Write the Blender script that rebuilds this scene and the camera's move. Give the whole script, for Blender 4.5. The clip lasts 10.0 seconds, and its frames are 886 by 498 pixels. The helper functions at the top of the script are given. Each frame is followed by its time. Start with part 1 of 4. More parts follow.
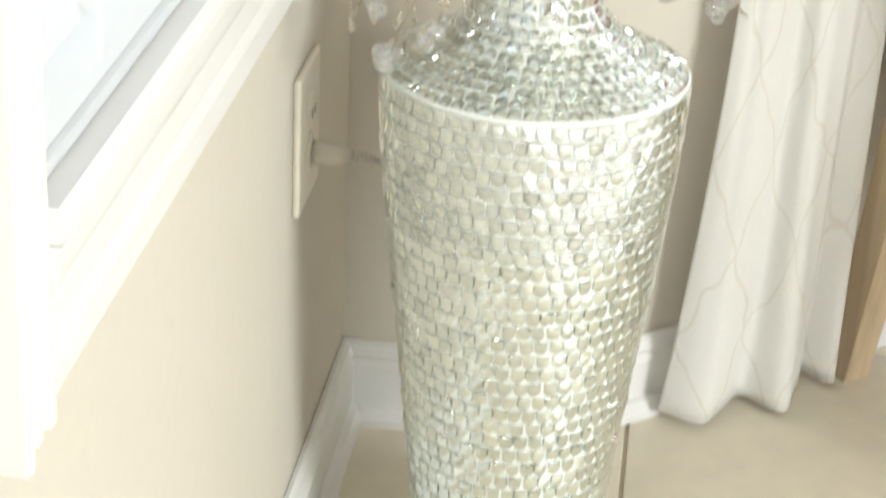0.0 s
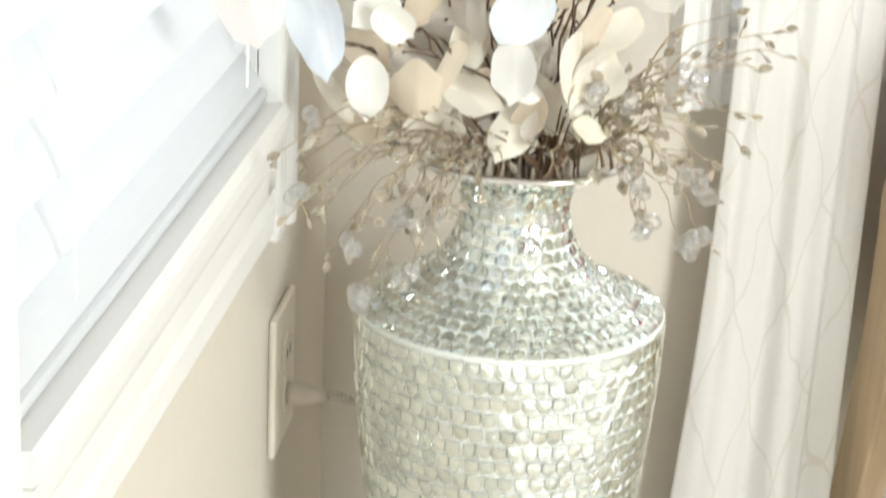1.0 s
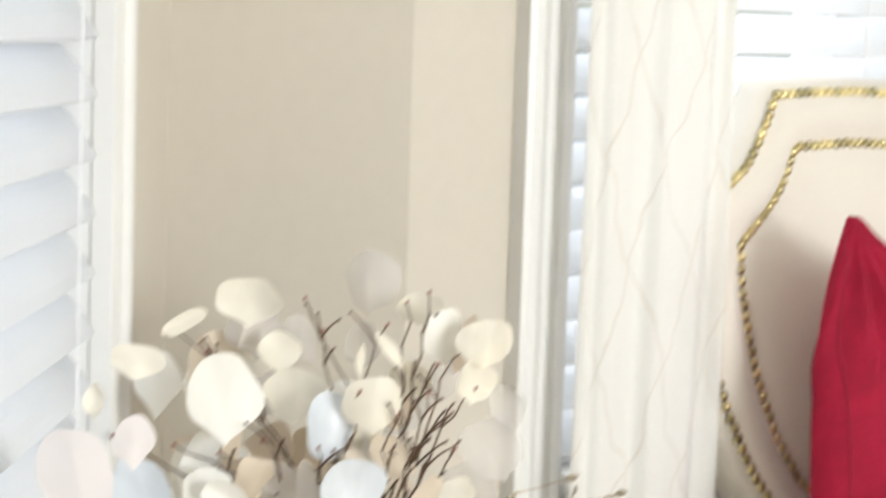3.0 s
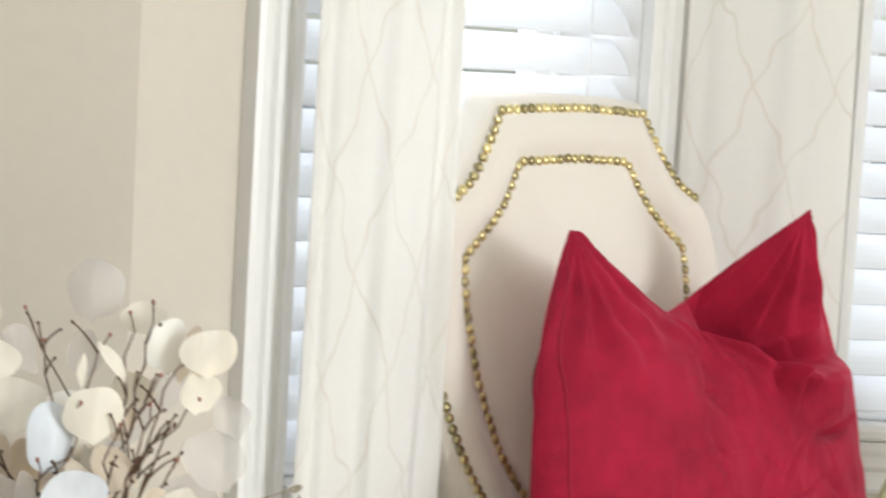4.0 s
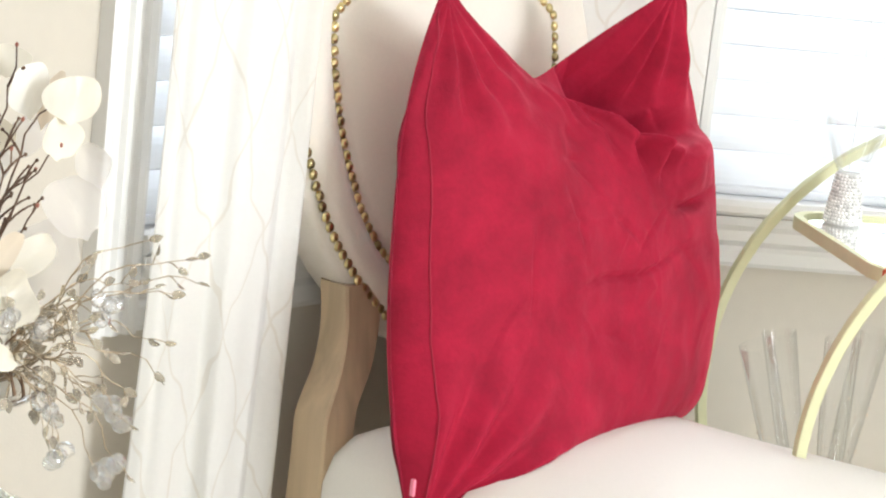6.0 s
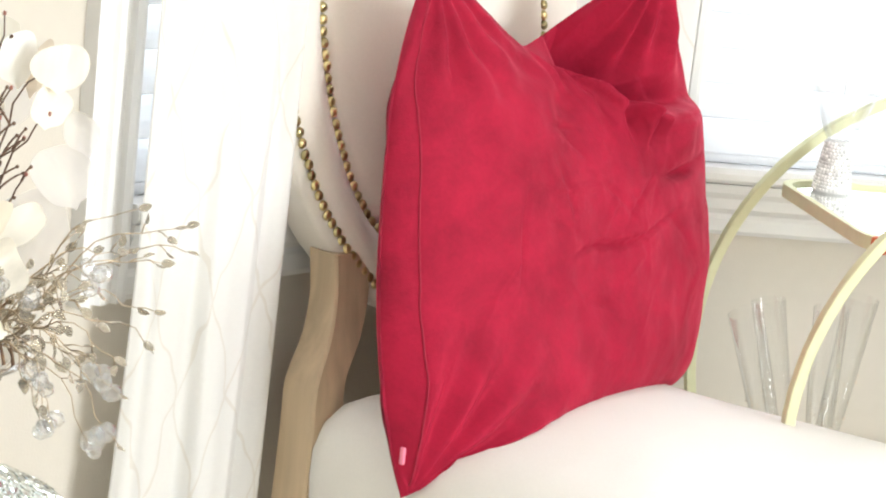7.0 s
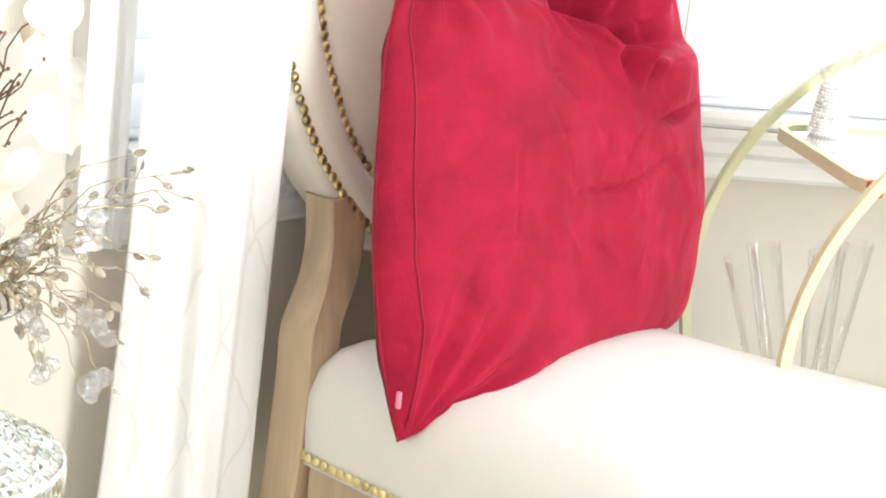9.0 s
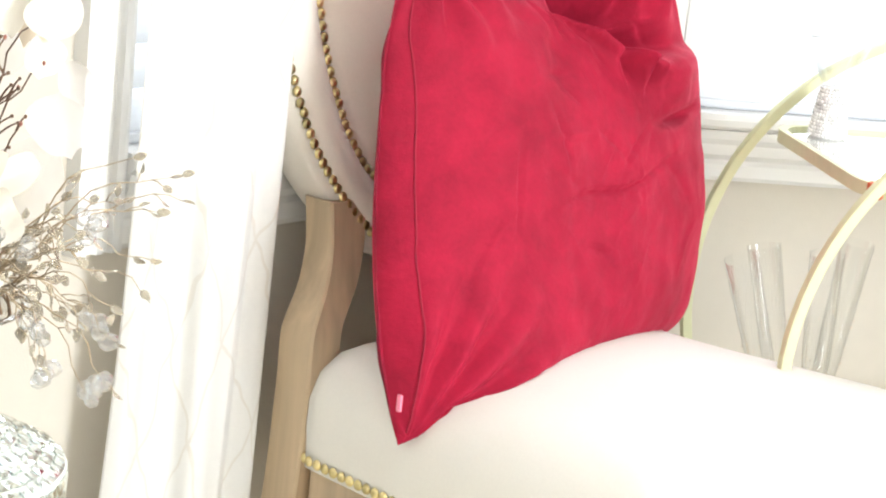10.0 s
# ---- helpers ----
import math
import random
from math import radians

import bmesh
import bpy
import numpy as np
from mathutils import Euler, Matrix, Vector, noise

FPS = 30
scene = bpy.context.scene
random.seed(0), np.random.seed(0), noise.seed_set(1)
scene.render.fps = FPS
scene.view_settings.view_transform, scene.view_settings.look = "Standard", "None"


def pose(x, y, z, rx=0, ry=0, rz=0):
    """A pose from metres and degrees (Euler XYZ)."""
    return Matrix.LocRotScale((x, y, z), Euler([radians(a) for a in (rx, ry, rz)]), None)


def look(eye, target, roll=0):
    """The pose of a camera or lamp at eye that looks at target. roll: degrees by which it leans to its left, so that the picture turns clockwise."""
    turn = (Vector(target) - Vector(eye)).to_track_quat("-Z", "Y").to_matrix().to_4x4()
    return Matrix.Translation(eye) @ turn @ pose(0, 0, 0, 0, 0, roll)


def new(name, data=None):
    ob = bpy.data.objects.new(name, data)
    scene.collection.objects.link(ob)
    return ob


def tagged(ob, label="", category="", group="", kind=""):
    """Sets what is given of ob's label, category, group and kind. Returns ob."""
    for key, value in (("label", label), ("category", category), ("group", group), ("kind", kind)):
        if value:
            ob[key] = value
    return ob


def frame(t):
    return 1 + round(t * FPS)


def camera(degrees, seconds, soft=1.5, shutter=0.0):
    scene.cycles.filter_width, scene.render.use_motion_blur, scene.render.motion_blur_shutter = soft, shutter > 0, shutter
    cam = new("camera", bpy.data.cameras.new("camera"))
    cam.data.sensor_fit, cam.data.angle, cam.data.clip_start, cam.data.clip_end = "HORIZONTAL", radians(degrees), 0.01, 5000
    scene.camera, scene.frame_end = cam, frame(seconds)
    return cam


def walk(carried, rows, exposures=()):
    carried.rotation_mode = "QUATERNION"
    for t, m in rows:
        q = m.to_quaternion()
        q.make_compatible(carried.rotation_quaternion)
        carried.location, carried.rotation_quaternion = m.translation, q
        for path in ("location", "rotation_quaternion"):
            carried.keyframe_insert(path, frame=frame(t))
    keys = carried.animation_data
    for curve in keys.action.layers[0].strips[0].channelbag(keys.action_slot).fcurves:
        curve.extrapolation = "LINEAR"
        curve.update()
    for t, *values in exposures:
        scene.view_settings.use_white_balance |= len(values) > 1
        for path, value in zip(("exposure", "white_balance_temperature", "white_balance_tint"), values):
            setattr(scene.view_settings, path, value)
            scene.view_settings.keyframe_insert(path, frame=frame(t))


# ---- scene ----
cam = camera(23.927, 10.0, soft=2.0, shutter=0.5)
PATH = [
    (0.0, 0, 0, 1.12, 64.31, -2.50, 7.33),
    (0.5, 0, 0, 1.12, 67.75, -2.62, 6.82),
    (1.0, 0, 0, 1.12, 70.89, -2.39, 6.55),
    (1.5, 0, 0, 1.12, 73.86, -1.90, 5.97),
    (2.0, 0, 0, 1.12, 77.18, -1.53, 5.08),
    (2.5, 0, 0, 1.12, 79.24, -1.77, 4.34),
    (3.0, 0, 0, 1.12, 83.95, -1.85, 1.71),
    (3.2, 0, 0, 1.12, 85.00, -2.18, 0.07),
    (4.3, 0, 0, 1.12, 83.73, -4.08, -6.94),
    (4.5, 0, 0, 1.12, 82.14, -4.83, -7.40),
    (5.0, 0, 0, 1.12, 80.41, -5.46, -8.20),
    (5.5, 0, 0, 1.12, 79.25, -5.97, -8.70),
    (5.7, 0, 0, 1.12, 78.79, -6.13, -8.82),
    (7.0, 0, 0, 1.12, 77.43, -6.24, -9.27),
    (7.5, 0, 0, 1.12, 77.05, -6.25, -9.33),
    (8.0, 0, 0, 1.12, 76.31, -6.28, -9.36),
    (8.5, 0, 0, 1.12, 76.01, -6.20, -9.39),
    (9.0, 0, 0, 1.12, 75.93, -6.14, -9.42),
    (9.5, 0, 0, 1.12, 75.96, -6.01, -9.44),
    (10.0, 0, 0, 1.12, 76.01, -5.97, -9.45),
]
walk(cam, [(p[0], pose(*p[1:])) for p in PATH],
     exposures=[(0.0, 0.20, 6460, 11), (1.5, 0.17, 6460, 12), (3.0, -0.09, 6480, 14), (4.5, -0.22, 6380, 14), (5.5, 0.06, 6330, 14), (7.5, 0.42, 6330, 14), (8.5, 0.54, 6300, 14), (10.0, 0.60, 6280, 14)])
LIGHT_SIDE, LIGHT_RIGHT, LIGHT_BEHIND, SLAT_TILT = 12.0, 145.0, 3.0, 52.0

# ---- light ----
world = bpy.data.worlds.new("sky")
scene.world = world
world.use_nodes = True
wn = world.node_tree.nodes
sky = wn.new("ShaderNodeTexSky")
sky.sky_type = "NISHITA"
sky.sun_disc = False
sky.sun_elevation = radians(48)
sky.sun_rotation = radians(200)
world.node_tree.links.new(sky.outputs[0], wn["Background"].inputs[0])
wn["Background"].inputs[1].default_value = 0.12

sun = new("sun", bpy.data.lights.new("sun", "SUN"))
sun.data.energy = 1.2
sun.data.angle = radians(12)
sun.data.color = (1.0, 0.95, 0.88)
sun.matrix_world = look((0, -6, 7), (0, 0, 0))


def window_light(name, m, w, h, watts, tint):
    """Daylight standing in a window's opening; it shines along its own -z."""
    lamp = bpy.data.lights.new(name, "AREA")
    lamp.shape, lamp.size, lamp.size_y, lamp.energy, lamp.color = "RECTANGLE", w, h, watts, tint
    ob = new(name, lamp)
    ob.matrix_world = m
    return ob


ANG = radians(40.0)                       # turn of the slanted bay wall
UX, UY = math.cos(ANG), math.sin(ANG)
BAY = Vector((-0.083, 1.902, 0.0))        # where the slanted wall begins
WX, BACK_Y, FRONT_Y = -0.305, 2.50, 1.902  # left wall, far wall, short wall
TOP = 2.55


def bay(s, n, z):
    """A point of the slanted wall: s along it, n into the room."""
    return Vector((BAY.x + UX * s + UY * n, BAY.y + UY * s - UX * n, z))


bay_len = (BACK_Y - BAY.y) / UY
CORNER_X = BAY.x + UX * bay_len
window_light("daylight_left", look((WX - 0.40, 1.19, 1.38), (0, 1.19, 1.38)), 1.3, 2.4, LIGHT_SIDE * 1.05, (0.93, 0.97, 1.0))
p = bay(0.455, -0.40, 1.38)
window_light("daylight_slant", look(p, bay(0.455, 0.4, 1.38)), 1.1, 2.4, LIGHT_SIDE * 3.2, (0.93, 0.97, 1.0))
window_light("daylight_far", look((1.30, BACK_Y + 0.40, 1.38), (1.30, 0, 1.38)), 1.9, 2.4, LIGHT_SIDE * 6.0, (0.93, 0.97, 1.0))
# weak fill added from an unseen, assumed opening behind the camera
window_light("fill_behind", look((0.6, -2.76, 1.45), (0.6, 0, 1.25)), 2.6, 1.6, LIGHT_BEHIND, (1.0, 0.98, 0.95))
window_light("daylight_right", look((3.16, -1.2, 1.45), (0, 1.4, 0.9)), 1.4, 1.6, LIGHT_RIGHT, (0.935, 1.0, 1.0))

# ---- materials ----


def material(name, colour, rough=0.5, metal=0.0, vary=0.08, grain=40.0, bump=0.0, bump_scale=200.0,
             sheen=0.0, stretch=(1, 1, 1), second=4.0, island=0.0, random_ob=0.0, translucent=0.0, spec=0.5):
    """A surface with colour variation at two scales and fine relief."""
    m = bpy.data.materials.new(name)
    m.use_nodes = True
    t = m.node_tree
    n, l = t.nodes, t.links
    b = n["Principled BSDF"]
    b.inputs["Roughness"].default_value = rough
    b.inputs["Metallic"].default_value = metal
    b.inputs["Sheen Weight"].default_value = sheen
    b.inputs["Specular IOR Level"].default_value = spec
    co = n.new("ShaderNodeTexCoord")
    mp = n.new("ShaderNodeMapping")
    mp.inputs["Scale"].default_value = stretch
    l.new(co.outputs["Object"], mp.inputs[0])
    fine = n.new("ShaderNodeTexNoise")
    fine.inputs["Scale"].default_value = grain
    fine.inputs["Detail"].default_value = 5
    broad = n.new("ShaderNodeTexNoise")
    broad.inputs["Scale"].default_value = second
    l.new(mp.outputs[0], fine.inputs[0])
    l.new(mp.outputs[0], broad.inputs[0])
    add = n.new("ShaderNodeMath")
    add.operation = "ADD"
    l.new(fine.outputs[0], add.inputs[0])
    l.new(broad.outputs[0], add.inputs[1])
    ra = n.new("ShaderNodeMapRange")
    ra.inputs[1].default_value, ra.inputs[2].default_value = 0.6, 1.4
    ra.inputs[3].default_value, ra.inputs[4].default_value = 1 - vary, 1 + vary
    l.new(add.outputs[0], ra.inputs[0])
    value = ra.outputs[0]
    for amount, sort in ((island, "ShaderNodeNewGeometry"), (random_ob, "ShaderNodeObjectInfo")):
        if amount:
            g = n.new(sort)
            r2 = n.new("ShaderNodeMapRange")
            r2.inputs[3].default_value, r2.inputs[4].default_value = 1 - amount, 1 + amount
            l.new(g.outputs["Random Per Island" if "Geometry" in sort else "Random"], r2.inputs[0])
            mu = n.new("ShaderNodeMath")
            mu.operation = "MULTIPLY"
            l.new(value, mu.inputs[0])
            l.new(r2.outputs[0], mu.inputs[1])
            value = mu.outputs[0]
    mix = n.new("ShaderNodeVectorMath")
    mix.operation = "SCALE"
    mix.inputs[0].default_value = colour
    l.new(value, mix.inputs["Scale"])
    l.new(mix.outputs[0], b.inputs["Base Color"])
    if bump:
        tex = n.new("ShaderNodeTexNoise")
        tex.inputs["Scale"].default_value = bump_scale
        tex.inputs["Detail"].default_value = 4
        l.new(mp.outputs[0], tex.inputs[0])
        bp = n.new("ShaderNodeBump")
        bp.inputs["Strength"].default_value = bump
        bp.inputs["Distance"].default_value = 0.002
        l.new(tex.outputs[0], bp.inputs["Height"])
        l.new(bp.outputs[0], b.inputs["Normal"])
    if translucent:
        tr = n.new("ShaderNodeBsdfTranslucent")
        l.new(mix.outputs[0], tr.inputs[0])
        ms = n.new("ShaderNodeMixShader")
        ms.inputs[0].default_value = translucent
        l.new(b.outputs[0], ms.inputs[1])
        l.new(tr.outputs[0], ms.inputs[2])
        l.new(ms.outputs[0], n["Material Output"].inputs[0])
    return m


def thin_glass(name, tint, gloss):
    """Thin clear sheet: passes light straight on, with a Fresnel gloss."""
    m = bpy.data.materials.new(name)
    m.use_nodes = True
    n, l = m.node_tree.nodes, m.node_tree.links
    tr = n.new("ShaderNodeBsdfTransparent")
    tr.inputs[0].default_value = (*tint, 1)
    gl = n.new("ShaderNodeBsdfGlossy")
    gl.inputs["Roughness"].default_value = 0.04
    fr = n.new("ShaderNodeLayerWeight")
    fr.inputs[0].default_value = gloss
    mx = n.new("ShaderNodeMixShader")
    l.new(fr.outputs["Facing"], mx.inputs[0])
    l.new(tr.outputs[0], mx.inputs[1])
    l.new(gl.outputs[0], mx.inputs[2])
    l.new(mx.outputs[0], n["Material Output"].inputs[0])
    return m


PAINT = material("wall_paint", (0.620, 0.570, 0.487), 0.75, vary=0.025, grain=60, bump=0.12, bump_scale=350, second=2.0)
TRIM = material("trim_paint", (0.75, 0.74, 0.715), 0.35, vary=0.02, grain=25, bump=0.04, bump_scale=120)
CEIL = material("ceiling_paint", (0.82, 0.80, 0.76), 0.85, vary=0.02, grain=70, bump=0.15, bump_scale=300)
TILE = material("floor_tile", (0.73, 0.66, 0.53), 0.42, vary=0.10, grain=22, bump=0.06, bump_scale=160, second=3.0, random_ob=0.05)
GROUT = material("grout", (0.50, 0.43, 0.33), 0.9, vary=0.08, grain=90)
SLAT = material("blind_slat", (0.84, 0.85, 0.86), 0.45, vary=0.015, grain=30, translucent=0.42)
CORD = material("blind_cord", (0.8, 0.8, 0.8), 0.7, vary=0.03)
PANE = thin_glass("window_glass", (0.97, 0.99, 0.99), 0.06)
LINEN = material("chair_linen", (0.80, 0.745, 0.66), 0.9, vary=0.03, grain=300, bump=0.3, bump_scale=900, sheen=0.15, second=6)
SEATCLOTH = material("seat_linen", (0.83, 0.80, 0.74), 0.9, vary=0.025, grain=300, bump=0.3, bump_scale=900, sheen=0.15, second=6)
WOOD = material("limed_oak", (0.55, 0.42, 0.275), 0.5, vary=0.24, grain=75, bump=0.2, bump_scale=170, stretch=(1, 1, 0.06), second=24)
BRASSNAIL = material("nail_brass", (0.62, 0.53, 0.27), 0.33, metal=1.0, vary=0.2, grain=300, random_ob=0.45)
GOLD = material("cart_gold", (0.645, 0.64, 0.40), 0.58, metal=0.15, vary=0.06, grain=50, bump=0.05, bump_scale=300)
# red of the pillow mirrored in the gold rim, given as a colour
RED_REFLECTION = material("red_reflection", (0.55, 0.13, 0.05), 0.4, metal=0.6, vary=0.1)
MIRROR = material("mirror_shelf", (0.93, 0.95, 0.94), 0.03, metal=1.0, vary=0.01)
CLEAR = thin_glass("clear_glass", (0.97, 0.975, 0.975), 0.26)
CRYSTAL = thin_glass("crystal_bead", (0.97, 0.97, 0.97), 0.42)
nodes, links = CRYSTAL.node_tree.nodes, CRYSTAL.node_tree.links
milky, blend = nodes.new("ShaderNodeBsdfDiffuse"), nodes.new("ShaderNodeMixShader")
milky.inputs[0].default_value = (0.95, 0.95, 0.95, 1)
blend.inputs[0].default_value = 0.07
links.new(next(x for x in nodes if x.type == "MIX_SHADER" and x != blend).outputs[0], blend.inputs[1])
links.new(milky.outputs[0], blend.inputs[2])
links.new(blend.outputs[0], nodes["Material Output"].inputs[0])
PLASTIC = material("outlet_plastic", (0.78, 0.72, 0.62), 0.35, vary=0.02)
SLOT = material("outlet_slot", (0.05, 0.045, 0.04), 0.6)
CABLE = material("cord_plastic", (0.55, 0.50, 0.42), 0.4, vary=0.05)
TWIG = material("dry_twig", (0.115, 0.065, 0.04), 0.8, vary=0.35, grain=120, bump=0.3, bump_scale=400)
TIP = material("twig_bud", (0.27, 0.10, 0.07), 0.7, vary=0.2)
WIRE = material("champagne_wire", (0.44, 0.35, 0.24), 0.35, metal=0.85, vary=0.2, grain=300)
GLEAF = material("glitter_leaf", (0.76, 0.69, 0.57), 0.25, metal=0.75, vary=0.35, grain=500, bump=0.8, bump_scale=60, random_ob=0.25)
BROWN = material("dried_moss", (0.20, 0.12, 0.07), 0.9, vary=0.4, grain=200)
PETALS = {
    "white": material("petal_white", (0.88, 0.86, 0.80), 0.45, vary=0.07, grain=60, bump=0.3, bump_scale=90, stretch=(1.0, 0.35, 1.0), second=22.0, translucent=0.2),
    "cream": material("petal_cream", (0.85, 0.80, 0.68), 0.45, vary=0.08, grain=50, bump=0.3, bump_scale=90, stretch=(1.0, 0.35, 1.0), second=22.0, translucent=0.2),
    "tan": material("petal_tan", (0.74, 0.635, 0.50), 0.5, vary=0.10, grain=50, bump=0.3, bump_scale=90, stretch=(1.0, 0.35, 1.0), second=22.0, translucent=0.25),
    "pink": material("petal_pink", (0.80, 0.745, 0.72), 0.5, vary=0.04, grain=50, bump=0.2, bump_scale=90, stretch=(1.0, 0.35, 1.0), second=22.0, translucent=0.22),
    "blue": material("petal_silver", (0.77, 0.81, 0.85), 0.3, vary=0.16, grain=60, bump=0.6, bump_scale=70, stretch=(1.0, 0.35, 1.0), second=22.0, translucent=0.2),
    "lilac": material("petal_grey", (0.79, 0.75, 0.71), 0.5, vary=0.09, grain=40, bump=0.2, bump_scale=90, stretch=(1.0, 0.35, 1.0), second=22.0, translucent=0.22),
    "pearl": material("petal_pearl", (0.80, 0.75, 0.64), 0.28, vary=0.26, grain=45, bump=0.9, bump_scale=60, stretch=(1.0, 0.35, 1.0), second=22.0, translucent=0.2),
}
# the grey ones are thin enough to see through a little
nodes, links = PETALS["lilac"].node_tree.nodes, PETALS["lilac"].node_tree.links
clear, thin = nodes.new("ShaderNodeBsdfTransparent"), nodes.new("ShaderNodeMixShader")
thin.inputs[0].default_value = 0.50
links.new(clear.outputs[0], thin.inputs[1])
links.new(next(x for x in nodes if x.type == "MIX_SHADER" and x != thin).outputs[0], thin.inputs[2])
links.new(thin.outputs[0], nodes["Material Output"].inputs[0])
MOSAIC = material("mirror_mosaic", (0.74, 0.78, 0.745), 0.11, metal=0.95, vary=0.10, grain=120, bump=0.35, bump_scale=130, island=0.07, random_ob=0.07)
VASEGROUT = material("mosaic_grout", (0.87, 0.885, 0.84), 0.6, vary=0.08, grain=200, bump=0.3, bump_scale=500)
SILVER = material("vase_lip", (0.75, 0.74, 0.72), 0.18, metal=1.0, vary=0.05)
RHINE = material("rhinestone", (0.84, 0.83, 0.80), 0.22, metal=0.0, vary=0.2, grain=300, island=0.35)
GLITTER = material("glitter_fleck", (0.50, 0.38, 0.26), 0.3, metal=0.7, vary=0.3, island=0.5)


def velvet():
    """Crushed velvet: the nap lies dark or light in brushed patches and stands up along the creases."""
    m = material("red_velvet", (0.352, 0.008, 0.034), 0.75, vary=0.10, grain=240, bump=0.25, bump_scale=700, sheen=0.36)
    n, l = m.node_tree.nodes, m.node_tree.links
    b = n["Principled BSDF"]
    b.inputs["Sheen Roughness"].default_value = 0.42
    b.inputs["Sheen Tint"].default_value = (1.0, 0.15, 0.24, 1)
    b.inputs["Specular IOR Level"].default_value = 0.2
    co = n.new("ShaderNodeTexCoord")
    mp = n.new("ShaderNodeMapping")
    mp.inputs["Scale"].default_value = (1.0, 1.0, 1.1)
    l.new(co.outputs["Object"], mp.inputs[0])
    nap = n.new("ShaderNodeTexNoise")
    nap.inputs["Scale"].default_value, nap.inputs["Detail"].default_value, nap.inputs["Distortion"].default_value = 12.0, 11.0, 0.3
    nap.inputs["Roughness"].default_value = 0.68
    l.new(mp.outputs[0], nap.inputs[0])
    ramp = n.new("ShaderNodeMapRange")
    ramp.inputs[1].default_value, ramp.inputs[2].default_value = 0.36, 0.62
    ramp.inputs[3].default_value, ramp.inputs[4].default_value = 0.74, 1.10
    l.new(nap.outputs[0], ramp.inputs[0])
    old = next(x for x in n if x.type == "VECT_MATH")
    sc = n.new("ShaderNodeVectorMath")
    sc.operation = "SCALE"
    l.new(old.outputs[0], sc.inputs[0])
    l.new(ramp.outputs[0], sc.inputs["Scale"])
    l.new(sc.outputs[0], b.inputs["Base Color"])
    rumple = n.new("ShaderNodeTexNoise")
    rumple.inputs["Scale"].default_value, rumple.inputs["Detail"].default_value, rumple.inputs["Distortion"].default_value = 24.0, 5.0, 0.2
    l.new(mp.outputs[0], rumple.inputs[0])
    b2 = n.new("ShaderNodeBump")
    b2.inputs["Strength"].default_value, b2.inputs["Distance"].default_value = 0.40, 0.008
    l.new(rumple.outputs[0], b2.inputs["Height"])
    first = next(x for x in n if x.type == "BUMP" and x != b2)
    l.new(b2.outputs[0], first.inputs["Normal"])
    return m


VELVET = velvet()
SEAM = material("red_piping", (0.30, 0.005, 0.029), 0.8, vary=0.1)
PULL = material("zip_pull", (0.85, 0.25, 0.35), 0.4, vary=0.05)


def sheer():
    """White sheer cloth with a tan embroidered lattice of wavy lines; the lattice follows the cloth's own u, v in metres."""
    m = material("sheer_cloth", (0.935, 0.92, 0.885), 0.85, vary=0.02, grain=250, bump=0.25, bump_scale=900, translucent=0.42, sheen=0.1)
    t = m.node_tree
    n, l = t.nodes, t.links
    uv = n.new("ShaderNodeTexCoord")
    sep = n.new("ShaderNodeSeparateXYZ")
    wob = n.new("ShaderNodeTexNoise")
    wob.inputs["Scale"].default_value = 9.0
    l.new(uv.outputs["UV"], wob.inputs[0])
    l.new(uv.outputs["UV"], sep.inputs[0])

    def op(kind, a, b=None):
        q = n.new("ShaderNodeMath")
        q.operation = kind
        for i, v in enumerate((a, b)):
            if v is None:
                continue
            if isinstance(v, (int, float)):
                q.inputs[i].default_value = v
            else:
                l.new(v, q.inputs[i])
        return q.outputs[0]

    wig = op("MULTIPLY", op("SUBTRACT", wob.outputs[0], 0.5), 0.9)
    lines = None
    for sign in (1, -1):
        ph = op("ADD", op("MULTIPLY", sep.outputs[0], 9.0), op("MULTIPLY", sep.outputs[1], 5.0 * sign))
        ph = op("ADD", ph, wig)
        d = op("ABSOLUTE", op("SUBTRACT", op("FRACT", ph), 0.5))
        near = op("LESS_THAN", d, 0.020)
        lines = near if lines is None else op("MAXIMUM", lines, near)
    old = next(x for x in n if x.type == "VECT_MATH")
    mx = n.new("ShaderNodeMix")
    mx.data_type = "RGBA"
    mx.inputs["B"].default_value = (0.66, 0.56, 0.42, 1)
    l.new(op("MULTIPLY", lines, 0.23), mx.inputs[0])
    l.new(old.outputs[0], mx.inputs["A"])
    for x in n:
        if x.type == "BSDF_PRINCIPLED":
            l.new(mx.outputs["Result"], x.inputs["Base Color"])
        if x.type == "BSDF_TRANSLUCENT":
            l.new(mx.outputs["Result"], x.inputs[0])
    return m


SHEER = sheer()

# ---- mesh helpers ----


def part(name, bm, mat, parent=None, label="", smooth=False):
    """Links a bmesh as one mesh object under a thing or part."""
    me = bpy.data.meshes.new(name)
    bm.normal_update()
    bm.to_mesh(me)
    bm.free()
    me.materials.append(mat)
    if smooth:
        for f in me.polygons:
            f.use_smooth = True
    ob = new(name, me)
    if parent is not None:
        ob.parent = parent
    if label:
        ob["label"] = label
    return ob


def shared(name, me, m, parent):
    """Another object on a mesh that exists."""
    ob = new(name, me)
    ob.parent = parent
    ob.matrix_basis = m
    return ob


